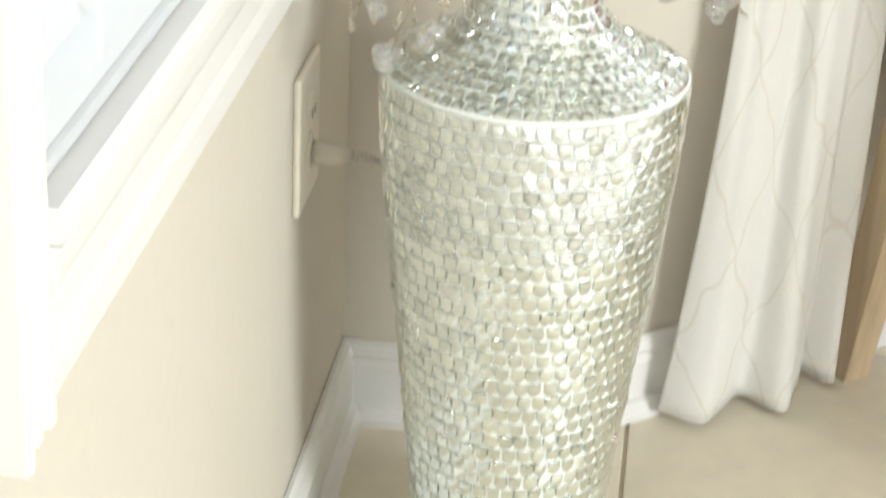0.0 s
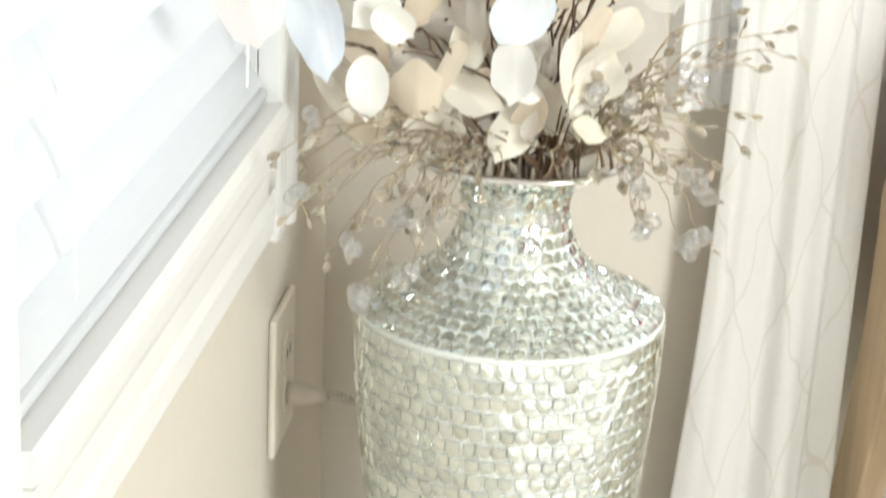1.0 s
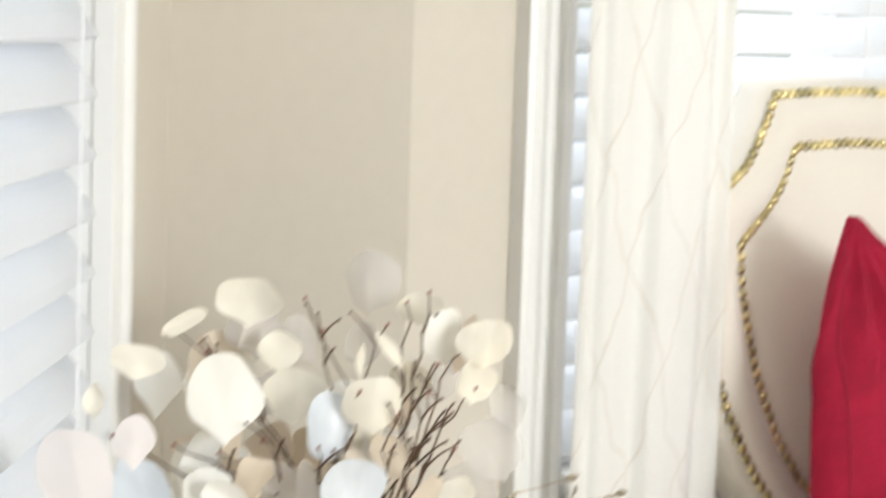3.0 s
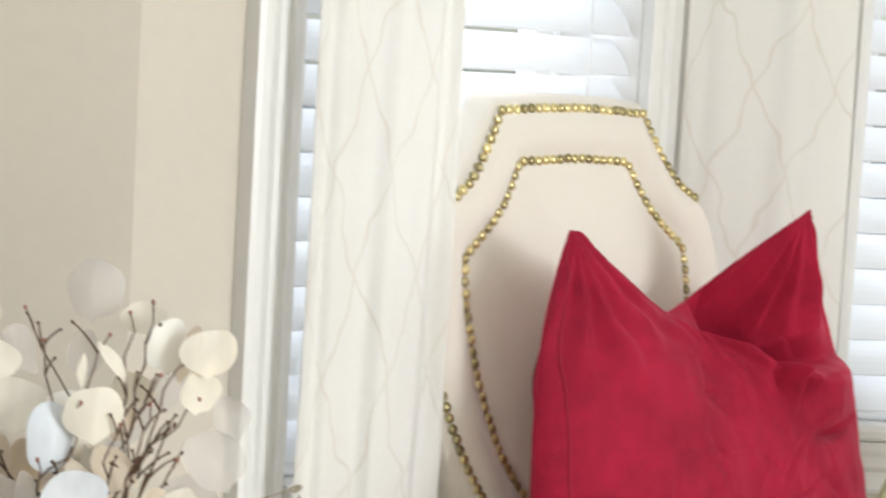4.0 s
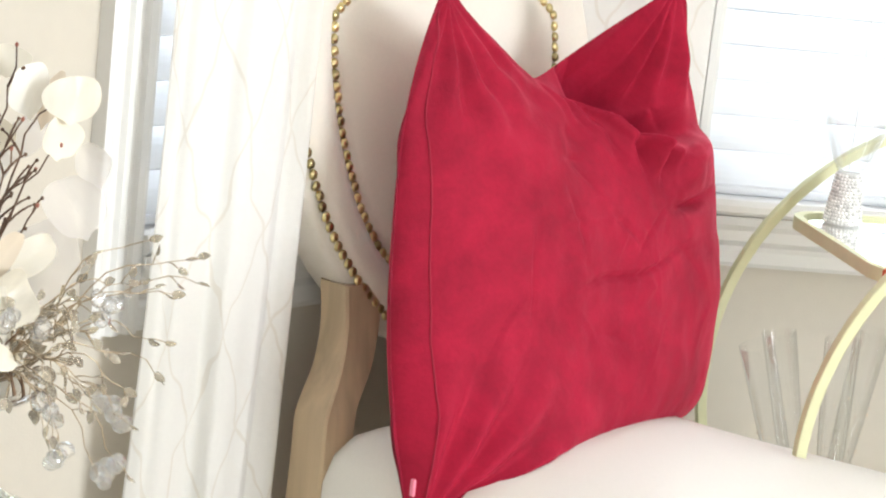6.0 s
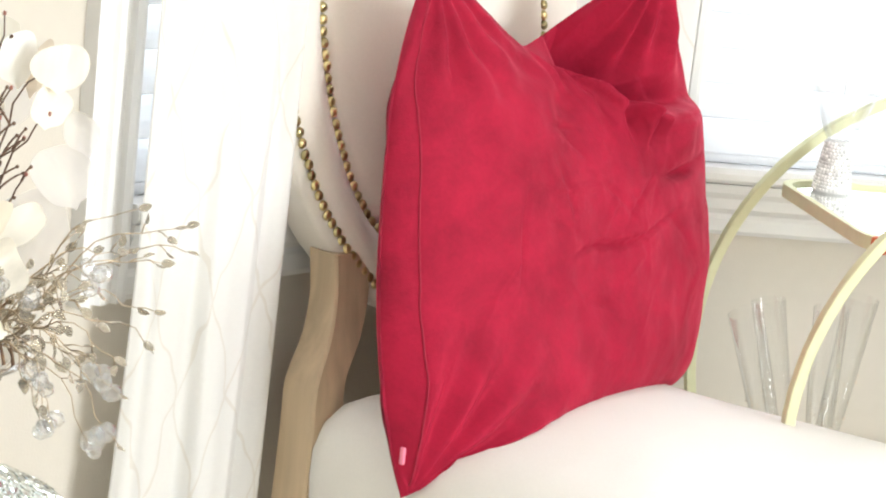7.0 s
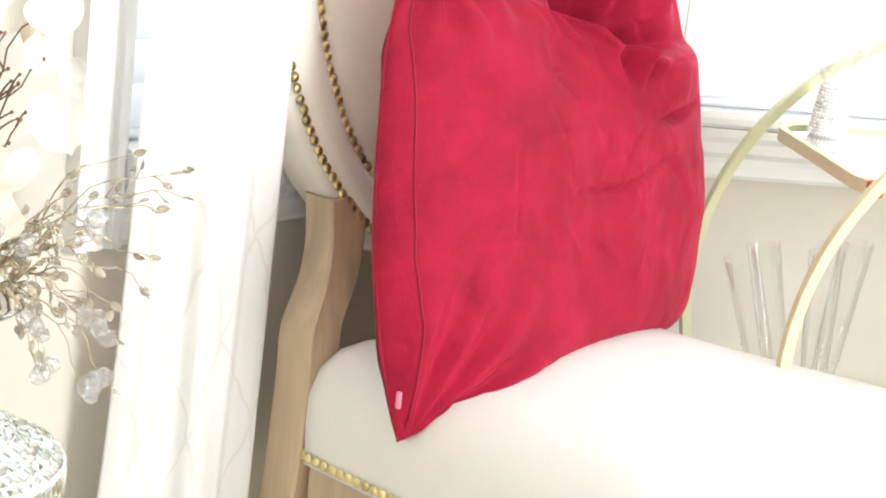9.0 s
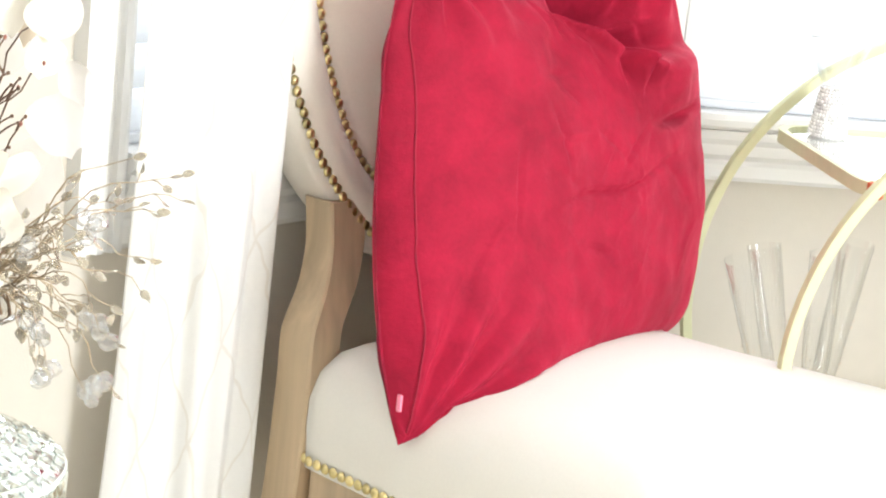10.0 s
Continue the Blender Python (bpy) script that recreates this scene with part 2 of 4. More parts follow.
def box(lo, hi, bevel=0.0, bm=None):
    bm2 = bmesh.new()
    bmesh.ops.create_cube(bm2, size=1)
    for v in bm2.verts:
        v.co = Vector([lo[i] + (v.co[i] + 0.5) * (hi[i] - lo[i]) for i in range(3)])
    if bevel:
        bmesh.ops.bevel(bm2, geom=bm2.edges[:], offset=bevel, segments=2, affect="EDGES", profile=0.5)
    if bm is None:
        return bm2
    me = bpy.data.meshes.new("tmp")
    bm2.to_mesh(me)
    bm2.free()
    bm.from_mesh(me)
    bpy.data.meshes.remove(me)
    return bm


def moved(bm, m):
    bmesh.ops.transform(bm, matrix=m, verts=bm.verts)
    return bm


def merge(*bms):
    out = bmesh.new()
    for b in bms:
        me = bpy.data.meshes.new("tmp")
        b.to_mesh(me)
        b.free()
        out.from_mesh(me)
        bpy.data.meshes.remove(me)
    return out


def lathe(profile, seg=48, bm=None, mouth=False):
    """Turns (radius, height) pairs about z; mouth leaves the upper end open."""
    bm = bm or bmesh.new()
    rings = [[bm.verts.new((r * math.cos(2 * math.pi * k / seg), r * math.sin(2 * math.pi * k / seg), z)) for k in range(seg)] for r, z in profile]
    for a, b in zip(rings, rings[1:]):
        for k in range(seg):
            bm.faces.new((a[k], a[(k + 1) % seg], b[(k + 1) % seg], b[k]))
    bm.faces.new(rings[0][::-1])
    if not mouth:
        bm.faces.new(rings[-1])
    return bm


def tube(pts, radii, seg=6, bm=None, flat=1.0):
    """A tube along points, with a radius for all or for each."""
    bm = bm or bmesh.new()
    pts = [Vector(q) for q in pts]
    if not hasattr(radii, "__len__"):
        radii = [radii] * len(pts)
    rings, side = [], None
    for i, q in enumerate(pts):
        d = (pts[min(i + 1, len(pts) - 1)] - pts[max(i - 1, 0)]).normalized()
        if side is None:
            side = d.orthogonal().normalized()
        side = (side - d * side.dot(d)).normalized()
        up = d.cross(side)
        rings.append([bm.verts.new(q + (side * math.cos(2 * math.pi * k / seg) + up * math.sin(2 * math.pi * k / seg) * flat) * radii[i]) for k in range(seg)])
    for a, b in zip(rings, rings[1:]):
        for k in range(seg):
            bm.faces.new((a[k], a[(k + 1) % seg], b[(k + 1) % seg], b[k]))
    bm.faces.new(rings[0][::-1])
    bm.faces.new(rings[-1])
    return bm


def spline(keys, steps=10, closed=False):
    """A smooth curve through key points."""
    keys = [Vector(k) for k in keys]
    n = len(keys)
    out = []
    for i in range(n if closed else n - 1):
        a, b, c, d = (keys[(i + j) % n] if closed else keys[min(max(i + j, 0), n - 1)] for j in (-1, 0, 1, 2))
        for s in range(steps):
            t = s / steps
            out.append(0.5 * (2 * b + (c - a) * t + (2 * a - 5 * b + 4 * c - d) * t * t + (3 * b - a - 3 * c + d) * t ** 3))
    if not closed:
        out.append(keys[-1])
    return out


def gauss(x, w):
    return math.exp(-(x / w) ** 2)


def extrude_profile(profile, a, b, out):
    """A moulding: (outwards, up) pairs swept from a to b; out is the way it stands proud, up is z."""
    bm = bmesh.new()
    a, b, out = Vector(a), Vector(b), Vector(out)
    ends = [[bm.verts.new(e + out * o + Vector((0, 0, u))) for o, u in profile] for e in (a, b)]
    n = len(profile)
    for k in range(n):
        bm.faces.new((ends[0][k], ends[0][(k + 1) % n], ends[1][(k + 1) % n], ends[1][k]))
    bm.faces.new(ends[0][::-1])
    bm.faces.new(ends[1])
    bmesh.ops.recalc_face_normals(bm, faces=bm.faces)
    return bm


def thing(name, label, category, m=None, group="", kind=""):
    ob = new(name)
    if m is not None:
        ob.matrix_world = m
    return tagged(ob, label, category, group, kind)


# ---- structure ----


def frame_of(origin, ang):
    """x along a wall, y out of the room behind it, z up."""
    return Matrix.Translation(origin) @ Matrix.Rotation(ang, 4, "Z")


M_LEFT = frame_of((WX, 0, 0), radians(90))              # x runs along world +y, y points to world -x
M_SLANT = frame_of(BAY, ANG)
M_FAR = frame_of((CORNER_X, BACK_Y, 0), 0)
SILL, HEAD = 0.69, 2.05


def wall(name, m, x0, x1, opening, label):
    """A wall 0.16 thick in the frame m, with one opening (x from, x to) from sill to head."""
    t = 0.16
    if opening:
        o0, o1 = opening
        bms = [box((x0, 0, 0), (o0, t, TOP)), box((o1, 0, 0), (x1, t, TOP)), box((o0, 0, 0), (o1, t, SILL)), box((o0, 0, HEAD), (o1, t, TOP))]
        bm = merge(*bms)
    else:
        bm = box((x0, 0, 0), (x1, t, TOP))
    ob = part(name, bm, PAINT)
    ob.matrix_world = m
    return tagged(ob, label, "wall", kind="structure")


WIN_LEFT = (0.888, 1.555)
WIN_SLANT = (0.180, 0.715)
WIN_FAR = (0.135, 1.35)
wall("wall_left", M_LEFT, -2.6, FRONT_Y, WIN_LEFT, "cream painted plaster wall with a window")
short = part("wall_short", box((WX - 0.16, FRONT_Y, 0), (BAY.x, FRONT_Y + 0.16, TOP)), PAINT)
tagged(short, "narrow cream painted wall in the corner", "wall", kind="structure")
wall("wall_slant", M_SLANT, 0.0, bay_len, WIN_SLANT, "cream painted slanted bay wall with a window")
wall("wall_far", M_FAR, 0.0, 3.0 - CORNER_X, WIN_FAR, "cream painted bay wall with a wide window")


def plain_wall_with_opening(name, a0, a1, axis, at, o0, o1, z0, z1, label):
    bms = []
    for lo, hi, b, t in ((a0, o0, 0, TOP), (o1, a1, 0, TOP), (o0, o1, 0, z0), (o0, o1, z1, TOP)):
        c0, c1 = ((lo, at, b), (hi, at + 0.16, t)) if axis == "x" else ((at, lo, b), (at + 0.16, hi, t))
        bms.append(box(c0, c1))
    tagged(part(name, merge(*bms), PAINT), label, "wall", kind="structure")


plain_wall_with_opening("wall_right", -2.6, BACK_Y + 0.16, "y", 3.0, -1.95, -0.45, 0.6, 2.3, "unseen cream painted wall with an assumed wide window opening")
# never in view; its opening is assumed, to let the fill lamp in
plain_wall_with_opening("wall_behind", WX - 0.16, 3.16, "x", -2.76, -0.75, 1.95, 0.6, 2.3, "unseen cream painted wall with an assumed wide window opening")
tagged(part("ceiling", box((-0.6, -2.76, TOP), (3.16, BACK_Y + 0.16, TOP + 0.1)), CEIL), "white painted ceiling", "ceiling", kind="structure")
floor = tagged(part("floor", box((-0.6, -2.76, -0.06), (3.16, BACK_Y + 0.16, -0.003)), GROUT), "beige stone-look tiled floor with pale grout", "floor", kind="structure")
ground = part("ground", box((-60, -60, -0.9), (60, 60, -0.5)), material("outside_paving", (0.45, 0.44, 0.42), 0.9, vary=0.3, grain=3))
tagged(ground, "pale sunlit ground outside the windows", "ground", kind="structure")

BASE = [(0, 0), (0.026, 0), (0.026, 0.008), (0.020, 0.019), (0.013, 0.022), (0.013, 0.064), (0.010, 0.071), (0.012, 0.076), (0.009, 0.085), (0.004, 0.089), (0, 0.089)]


def baseboard(a, b, out, label="white painted moulded baseboard with a shoe strip"):
    tagged(part("baseboard", extrude_profile(BASE, a, b, out), TRIM), label, "baseboard", kind="structure")


baseboard((WX + 0.001, -2.6, 0), (WX + 0.001, FRONT_Y, 0), (1, 0, 0))
baseboard((WX + 0.002, FRONT_Y - 0.001, 0), (BAY.x - 0.008, FRONT_Y - 0.001, 0), (0, -1, 0))
baseboard(bay(-0.006, 0.001, 0), bay(bay_len - 0.03, 0.001, 0), (UY, -UX, 0))
baseboard((CORNER_X + 0.02, BACK_Y - 0.001, 0), (3.0, BACK_Y - 0.001, 0), (0, -1, 0))

CASING = [(0.0, 0.0), (0.016, 0.0), (0.018, 0.006), (0.018, 0.014), (0.013, 0.017), (0.013, 0.021), (0.017, 0.025), (0.017, 0.033), (0.012, 0.037), (0.012, 0.042), (0.020, 0.048), (0.022, 0.056), (0.020, 0.062), (0.0, 0.062)]
APRON = [(0.0, 0.0), (0.010, 0.0), (0.014, 0.006), (0.014, 0.022), (0.010, 0.028), (0.016, 0.036), (0.016, 0.050), (0.020, 0.058), (0.022, 0.070), (0.0, 0.070)]
STOOL = [(-0.15, 0.0), (0.021, 0.0), (0.026, 0.005), (0.026, 0.013), (0.021, 0.020), (-0.15, 0.020)]


def window(name, m, o0, o1, apron, label, blind_label, pane_split):
    """A cased window with its stool, apron, sash and pane, and a slatted blind in its reveal."""
    w = thing(name, label, "window", m, kind="structure")
    for side in (0, 1):
        bm = bmesh.new()
        ends = []
        for z in (SILL - 0.0205 - apron, HEAD + 0.062):
            ends.append([bm.verts.new(((o1 - 0.004 + u) if side else (o0 + 0.004 - u), -p, z)) for p, u in CASING])
        k = len(CASING)
        for i in range(k):
            bm.faces.new((ends[0][i], ends[0][(i + 1) % k], ends[1][(i + 1) % k], ends[1][i]))
        bm.faces.new(ends[0])
        bm.faces.new(ends[1])
        bmesh.ops.recalc_face_normals(bm, faces=bm.faces)
        part("casing", bm, TRIM, w, "white fluted side casing")
        x = o1 if side else o0
        part("jamb", box((x - (0.005 if side else 0), 0.001, SILL), (x + (0 if side else 0.005), 0.155, HEAD)), TRIM, w)
    part("head_casing", extrude_profile(CASING, (o0 - 0.058, 0, HEAD), (o1 + 0.058, 0, HEAD), (0, -1, 0)), TRIM, w)
    part("stool", extrude_profile(STOOL, (o0 + 0.0045, 0, SILL - 0.0195), (o1 - 0.0045, 0, SILL - 0.0195), (0, -1, 0)), TRIM, w, "white window stool with a rounded nose")
    part("apron", extrude_profile([(a, b * apron / 0.070) for a, b in APRON], (o0 + 0.0045, 0, SILL - 0.0205 - apron), (o1 - 0.0045, 0, SILL - 0.0205 - apron), (0, -1, 0)), TRIM, w, "white moulded apron")
    sash = part("sash", merge(
        box((o0 + 0.012, 0.115, SILL), (o0 + 0.055, 0.145, HEAD), 0.003), box((o1 - 0.055, 0.115, SILL), (o1 - 0.012, 0.145, HEAD), 0.003),
        box((o0 + 0.055, 0.115, SILL), (o1 - 0.055, 0.145, SILL + 0.020), 0.003), box((o0 + 0.055, 0.115, HEAD - 0.045), (o1 - 0.055, 0.145, HEAD), 0.003),
        box((o0 + 0.055, 0.113, 1.36), (o1 - 0.055, 0.143, 1.40), 0.003),
        *[box((x - 0.02, 0.115, SILL + 0.020), (x + 0.02, 0.145, HEAD - 0.045), 0.003) for x in pane_split]), TRIM, w)
    for z0, z1 in ((SILL + 0.020, 1.36), (1.40, HEAD - 0.045)):
        g = part("pane", box((o0 + 0.05, 0.128, z0), (o1 - 0.05, 0.132, z1)), PANE, sash)
        g.visible_shadow = False
    # the blind hangs in the reveal
    b = thing("window_blind", blind_label, "blind", m)
    a0, a1 = o0 + 0.006, o1 - 0.006
    y = 0.014 if name == "window_1" else 0.030
    part("headrail", box((a0, y - 0.028, HEAD - 0.055), (a1, y + 0.028, HEAD - 0.002), 0.003), SLAT, b)
    part("bottom_rail", box((a0, y - 0.022, SILL + 0.002), (a1, y + 0.022, SILL + 0.013), 0.004), SLAT, b)
    sl = bmesh.new()
    rows = []
    for i in range(7):
        t = (i / 6 - 0.5)
        rows.append((t * 0.050, 0.0035 * (1 - 4 * t * t)))
    for up in (0, 0.0026):
        for i, (q, h) in enumerate(rows):
            for x in (a0, a1):
                sl.verts.new((x, q, h + up))
    sl.verts.ensure_lookup_table()
    for k in (0, 14):
        for i in range(6):
            j = k + 2 * i
            f = (sl.verts[j], sl.verts[j + 1], sl.verts[j + 3], sl.verts[j + 2])
            sl.faces.new(f if k else f[::-1])
    for i in (0, 12):
        sl.faces.new((sl.verts[i], sl.verts[i + 1], sl.verts[i + 15], sl.verts[i + 14]))
    bmesh.ops.recalc_face_normals(sl, faces=sl.faces)
    moved(sl, Matrix.Rotation(radians(SLAT_TILT), 4, "X"))
    first = part("slat", sl, SLAT, b)
    z = SILL + 0.032
    first.location = (0, y, z)
    mesh = first.data
    z += 0.0445
    while z < HEAD - 0.07:
        shared("slat", mesh, Matrix.Translation((0, y, z)) @ Matrix.Rotation(radians(random.uniform(-1.5, 1.5)), 4, "X"), b)
        z += 0.0445
    n = max(2, round((a1 - a0) / 0.35))
    for k in range(n):
        x = a0 + (a1 - a0) * (0.16 + 0.68 * k / (n - 1))
        lad = bmesh.new()
        for dy in (-0.027, 0.027):
            box((x - 0.0009, y + dy - 0.0009, SILL + 0.04), (x + 0.0009, y + dy + 0.0009, HEAD - 0.03), bm=lad)
        part("ladder_cord", lad, CORD, b)
    return w


window("window_1", M_LEFT, *WIN_LEFT, 0.094, "white cased window with glowing closed blinds", "white slatted blind, half closed against bright daylight", ())
window("window_2", M_SLANT, *WIN_SLANT, 0.078, "white cased bay window behind sheer curtains", "white slatted blind in the slanted bay window", ())
window("window_3", M_FAR, *WIN_FAR, 0.066, "wide white cased bay window with glowing blinds", "white wide slatted blind, half closed against daylight", (0.74,))


def curtain(name, a, b, folds, amp, hem, label, seed, tail=0.0):
    """A sheer panel from a to b on the plan, hanging from the ceiling to just over the floor."""
    rng = random.Random(seed)
    a, b = Vector(a), Vector(b)
    d = b - a
    length = d.length
    d.normalize()
    out = Vector((d.y, -d.x, 0))
    nu, nv = int(folds * 34), 48
    bm = bmesh.new()
    layer = bm.loops.layers.uv.new("UVMap")
    grid, where = [], {}
    ph = [rng.uniform(-0.5, 0.5) for _ in range(int(folds) + 3)]
    am = [rng.uniform(0.85, 1.15) for _ in range(int(folds) + 3)]
    for j in range(nv + 1):
        z = hem + (TOP - hem) * (j / nv) ** 1.3
        row = []
        for i in range(nu + 1):
            s = i / nu
            k = s * folds
            q = int(min(k, folds - 1e-6))
            w = am[q] * (1 - (k - q)) + am[q + 1] * (k - q)
            spread = 1.0 + 0.10 * math.exp(-z / 0.5)
            x = length * ((s - 0.5) * spread + 0.5) - 0.060 * math.exp(-z / 0.62) * (1 - s) + 0.004 * math.sin(2 * math.pi * k + 1.4) + 0.006 * math.sin(3.1 * z + 5 * s)
            y = amp * (1 + 4.2 * math.exp(-z / 0.26)) * w * (2.0 * math.sqrt(0.22 + 0.78 * math.cos(math.pi * (k - 0.44) + 0.12 * math.sin(1.6 * z + seed)) ** 2) - 1.35) + 0.002 * math.sin(9.7 * k + 1.7 * z) + 0.0011 * math.sin(17 * k - 1.1 * z)
            y -= tail * (1 + 1.2 * math.exp(-z / 0.26)) * min(1.0, max(0.0, (k - 1.86) / 0.2))
            sag = -0.004 * math.cos(2 * math.pi * (k - 0.44)) * max(0.0, 1 - z / 0.25)
            p = a + d * x + out * y + Vector((0, 0, z + (sag if j == 0 else sag * 0.5)))
            v = bm.verts.new(p)
            where[v] = (k * 0.125, z)
            row.append(v)
        grid.append(row)
    for j in range(nv):
        for i in range(nu):
            f = bm.faces.new((grid[j][i], grid[j][i + 1], grid[j + 1][i + 1], grid[j + 1][i]))
            for lo in f.loops:
                lo[layer].uv = where[lo.vert]
    ob = part(name, bm, SHEER, smooth=True)
    so = ob.modifiers.new("thickness", "SOLIDIFY")
    so.thickness = 0.0012
    return tagged(ob, label, "curtain", group="sheer curtains")


curtain("sheer_curtain", bay(0.171, 0.062, 0), bay(0.330, 0.092, 0), 2.45, 0.0072, 0.012, "white sheer curtain with tan lattice embroidery beside the vase", 3, 0.018)
curtain("sheer_curtain", bay(0.765, 0.034, 0), (0.715, 2.395, 0), 2, 0.007, 0.012, "white sheer curtain with lattice embroidery behind the chair", 8)

# ---- dining chair ----
FOOT = Vector((0.23, 2.08, 0))
HALF = 0.212
chair = thing("dining_chair", "cream linen dining chair with brass nailheads and limed oak frame", "chair",
              Matrix.Translation(FOOT + Vector((UX, UY, 0)) * HALF) @ Matrix.Rotation(ANG, 4, "Z"))


def back_at(u, z, off=0.0):
    """A point of the leaning back: off is how far it stands to the front."""
    return Vector((u, -(0.05 - (z - 0.48) * 0.158) - off, z))


OUTER = [(0.0, 1.066), (0.117, 1.062), (0.150, 1.012), (0.184, 0.978), (0.244, 0.952), (0.248, 0.90), (0.241, 0.83), (0.227, 0.77), (0.199, 0.70), (0.157, 0.64), (0.093, 0.585), (0.0, 0.56)]
INNER = [(0.0, 1.012), (0.090, 1.008), (0.112, 0.972), (0.138, 0.945), (0.180, 0.912), (0.183, 0.87), (0.178, 0.82), (0.166, 0.765), (0.142, 0.705), (0.108, 0.66), (0.06, 0.632), (0.0, 0.622)]


def loop_of(half, count, aside=0.0):
    """An even closed loop of (u, z) from its right half; the corners stay crisp."""
    pts = [Vector((u + aside, z)) for u, z in half] + [Vector((aside - u, z)) for u, z in half[-2:0:-1]]
    sharp = {1, 4, len(pts) - 1, len(pts) - 4}
    dense = []
    n = len(pts)
    for i in range(n):
        a, b, c, d = (pts[(i + j) % n] for j in (-1, 0, 1, 2))
        if i in sharp:
            a = b
        if (i + 1) % n in sharp:
            d = c
        for s in range(12):
            t = s / 12
            dense.append(0.5 * (2 * b + (c - a) * t + (2 * a - 5 * b + 4 * c - d) * t * t + (3 * b - a - 3 * c + d) * t ** 3))
    acc = [0.0]
    for a, b in zip(dense, dense[1:] + dense[:1]):
        acc.append(acc[-1] + (b - a).length)
    out, j = [], 0
    for k in range(count):
        want = acc[-1] * k / count
        while acc[j + 1] < want:
            j += 1
        f = (want - acc[j]) / max(acc[j + 1] - acc[j], 1e-9)
        out.append(dense[j].lerp(dense[(j + 1) % len(dense)], f))
    return out, acc[-1]


def grown(loop, d):
    n = len(loop)
    out = []
    for i in range(n):
        t = (loop[(i + 2) % n] - loop[i - 2]).normalized()
        out.append(loop[i] + Vector((-t.y, t.x)) * d)
    return out


N_BACK = 168
lo_out, len_out = loop_of(OUTER, N_BACK, 0.005)
lo_in, len_in = loop_of(INNER, N_BACK)
edge = grown(lo_out, 0.014)
mid = Vector((0, 0.83))
rings = [([q for q in grown(lo_out, 0.008)], -0.060), (edge, -0.052), (edge, -0.012), (grown(lo_out, 0.010), -0.002), (lo_out, 0.001)]
for t, h in ((0.2, 0.010), (0.5, 0.015), (0.8, 0.010), (1.0, 0.001)):
    rings.append(([a.lerp(b, t) for a, b in zip(lo_out, lo_in)], h))
for t, h in ((0.07, 0.008), (0.2, 0.016), (0.45, 0.024), (0.75, 0.028)):
    rings.append(([a.lerp(mid, t) for a in lo_in], h))
bm = bmesh.new()
made = [[bm.verts.new(back_at(q.x, q.y, h)) for q in r] for r, h in rings]
for a, b in zip(made, made[1:]):
    for k in range(N_BACK):
        bm.faces.new((a[k], a[(k + 1) % N_BACK], b[(k + 1) % N_BACK], b[k]))
bm.faces.new(made[0][::-1])
c = bm.verts.new(back_at(mid.x, mid.y, 0.029))
for k in range(N_BACK):
    bm.faces.new((made[-1][k], made[-1][(k + 1) % N_BACK], c))
bmesh.ops.recalc_face_normals(bm, faces=bm.faces)
backrest = part("backrest", bm, LINEN, chair, "cream linen shield-shaped padded backrest", smooth=True)

nail = bmesh.new()
bmesh.ops.create_icosphere(nail, subdivisions=2, radius=0.0058)
bmesh.ops.delete(nail, geom=[v for v in nail.verts if v.co.z < -0.0015], context="VERTS")
for v in nail.verts:
    v.co.z *= 0.75
nail_mesh = bpy.data.meshes.new("nail")
nail.to_mesh(nail_mesh)
nail.free()
nail_mesh.materials.append(BRASSNAIL)
for f in nail_mesh.polygons:
    f.use_smooth = True
TURN = Matrix.Rotation(radians(90 - 9), 4, "X")
rng = random.Random(5)
for half, length, aside in ((OUTER, len_out, 0.005), (INNER, len_in, 0.0)):
    pts, _ = loop_of(half, round(length / 0.0118), aside)
    for q in pts:
        m = Matrix.Translation(back_at(q.x, q.y, 0.0035) + Vector((rng.uniform(-1, 1), 0, rng.uniform(-1, 1))) * 0.0006)
        shared("nail", nail_mesh, m @ TURN @ Matrix.Rotation(rng.uniform(-0.2, 0.2), 4, "X"), backrest)


def swept_post(keys, name, label, bm=None):
    """A squared, softened wooden member through (u, y, z, half-width, half-depth) keys."""
    bm = bm or bmesh.new()
    pts = spline([k[:3] for k in keys], 8)
    sizes = spline([(k[3], k[4], 0) for k in keys], 8)
    rings = []
    for q, sz in zip(pts, sizes):
        w, d = sz.x, sz.y
        c = 0.11
        prof = [(w, d * (1 - c)), (w * (1 - c), d), (-w * (1 - c), d), (-w, d * (1 - c)), (-w, -d * (1 - c)), (-w * (1 - c), -d), (w * (1 - c), -d), (w, -d * (1 - c))]
        rings.append([bm.verts.new((q.x + x, q.y + y, q.z)) for x, y in prof])
    for a, b in zip(rings, rings[1:]):
        for k in range(8):
            bm.faces.new((a[k], a[(k + 1) % 8], b[(k + 1) % 8], b[k]))
    bm.faces.new(rings[0])
    bm.faces.new(rings[-1])
    bmesh.ops.recalc_face_normals(bm, faces=bm.faces)
    return part(name, bm, WOOD, chair, label)


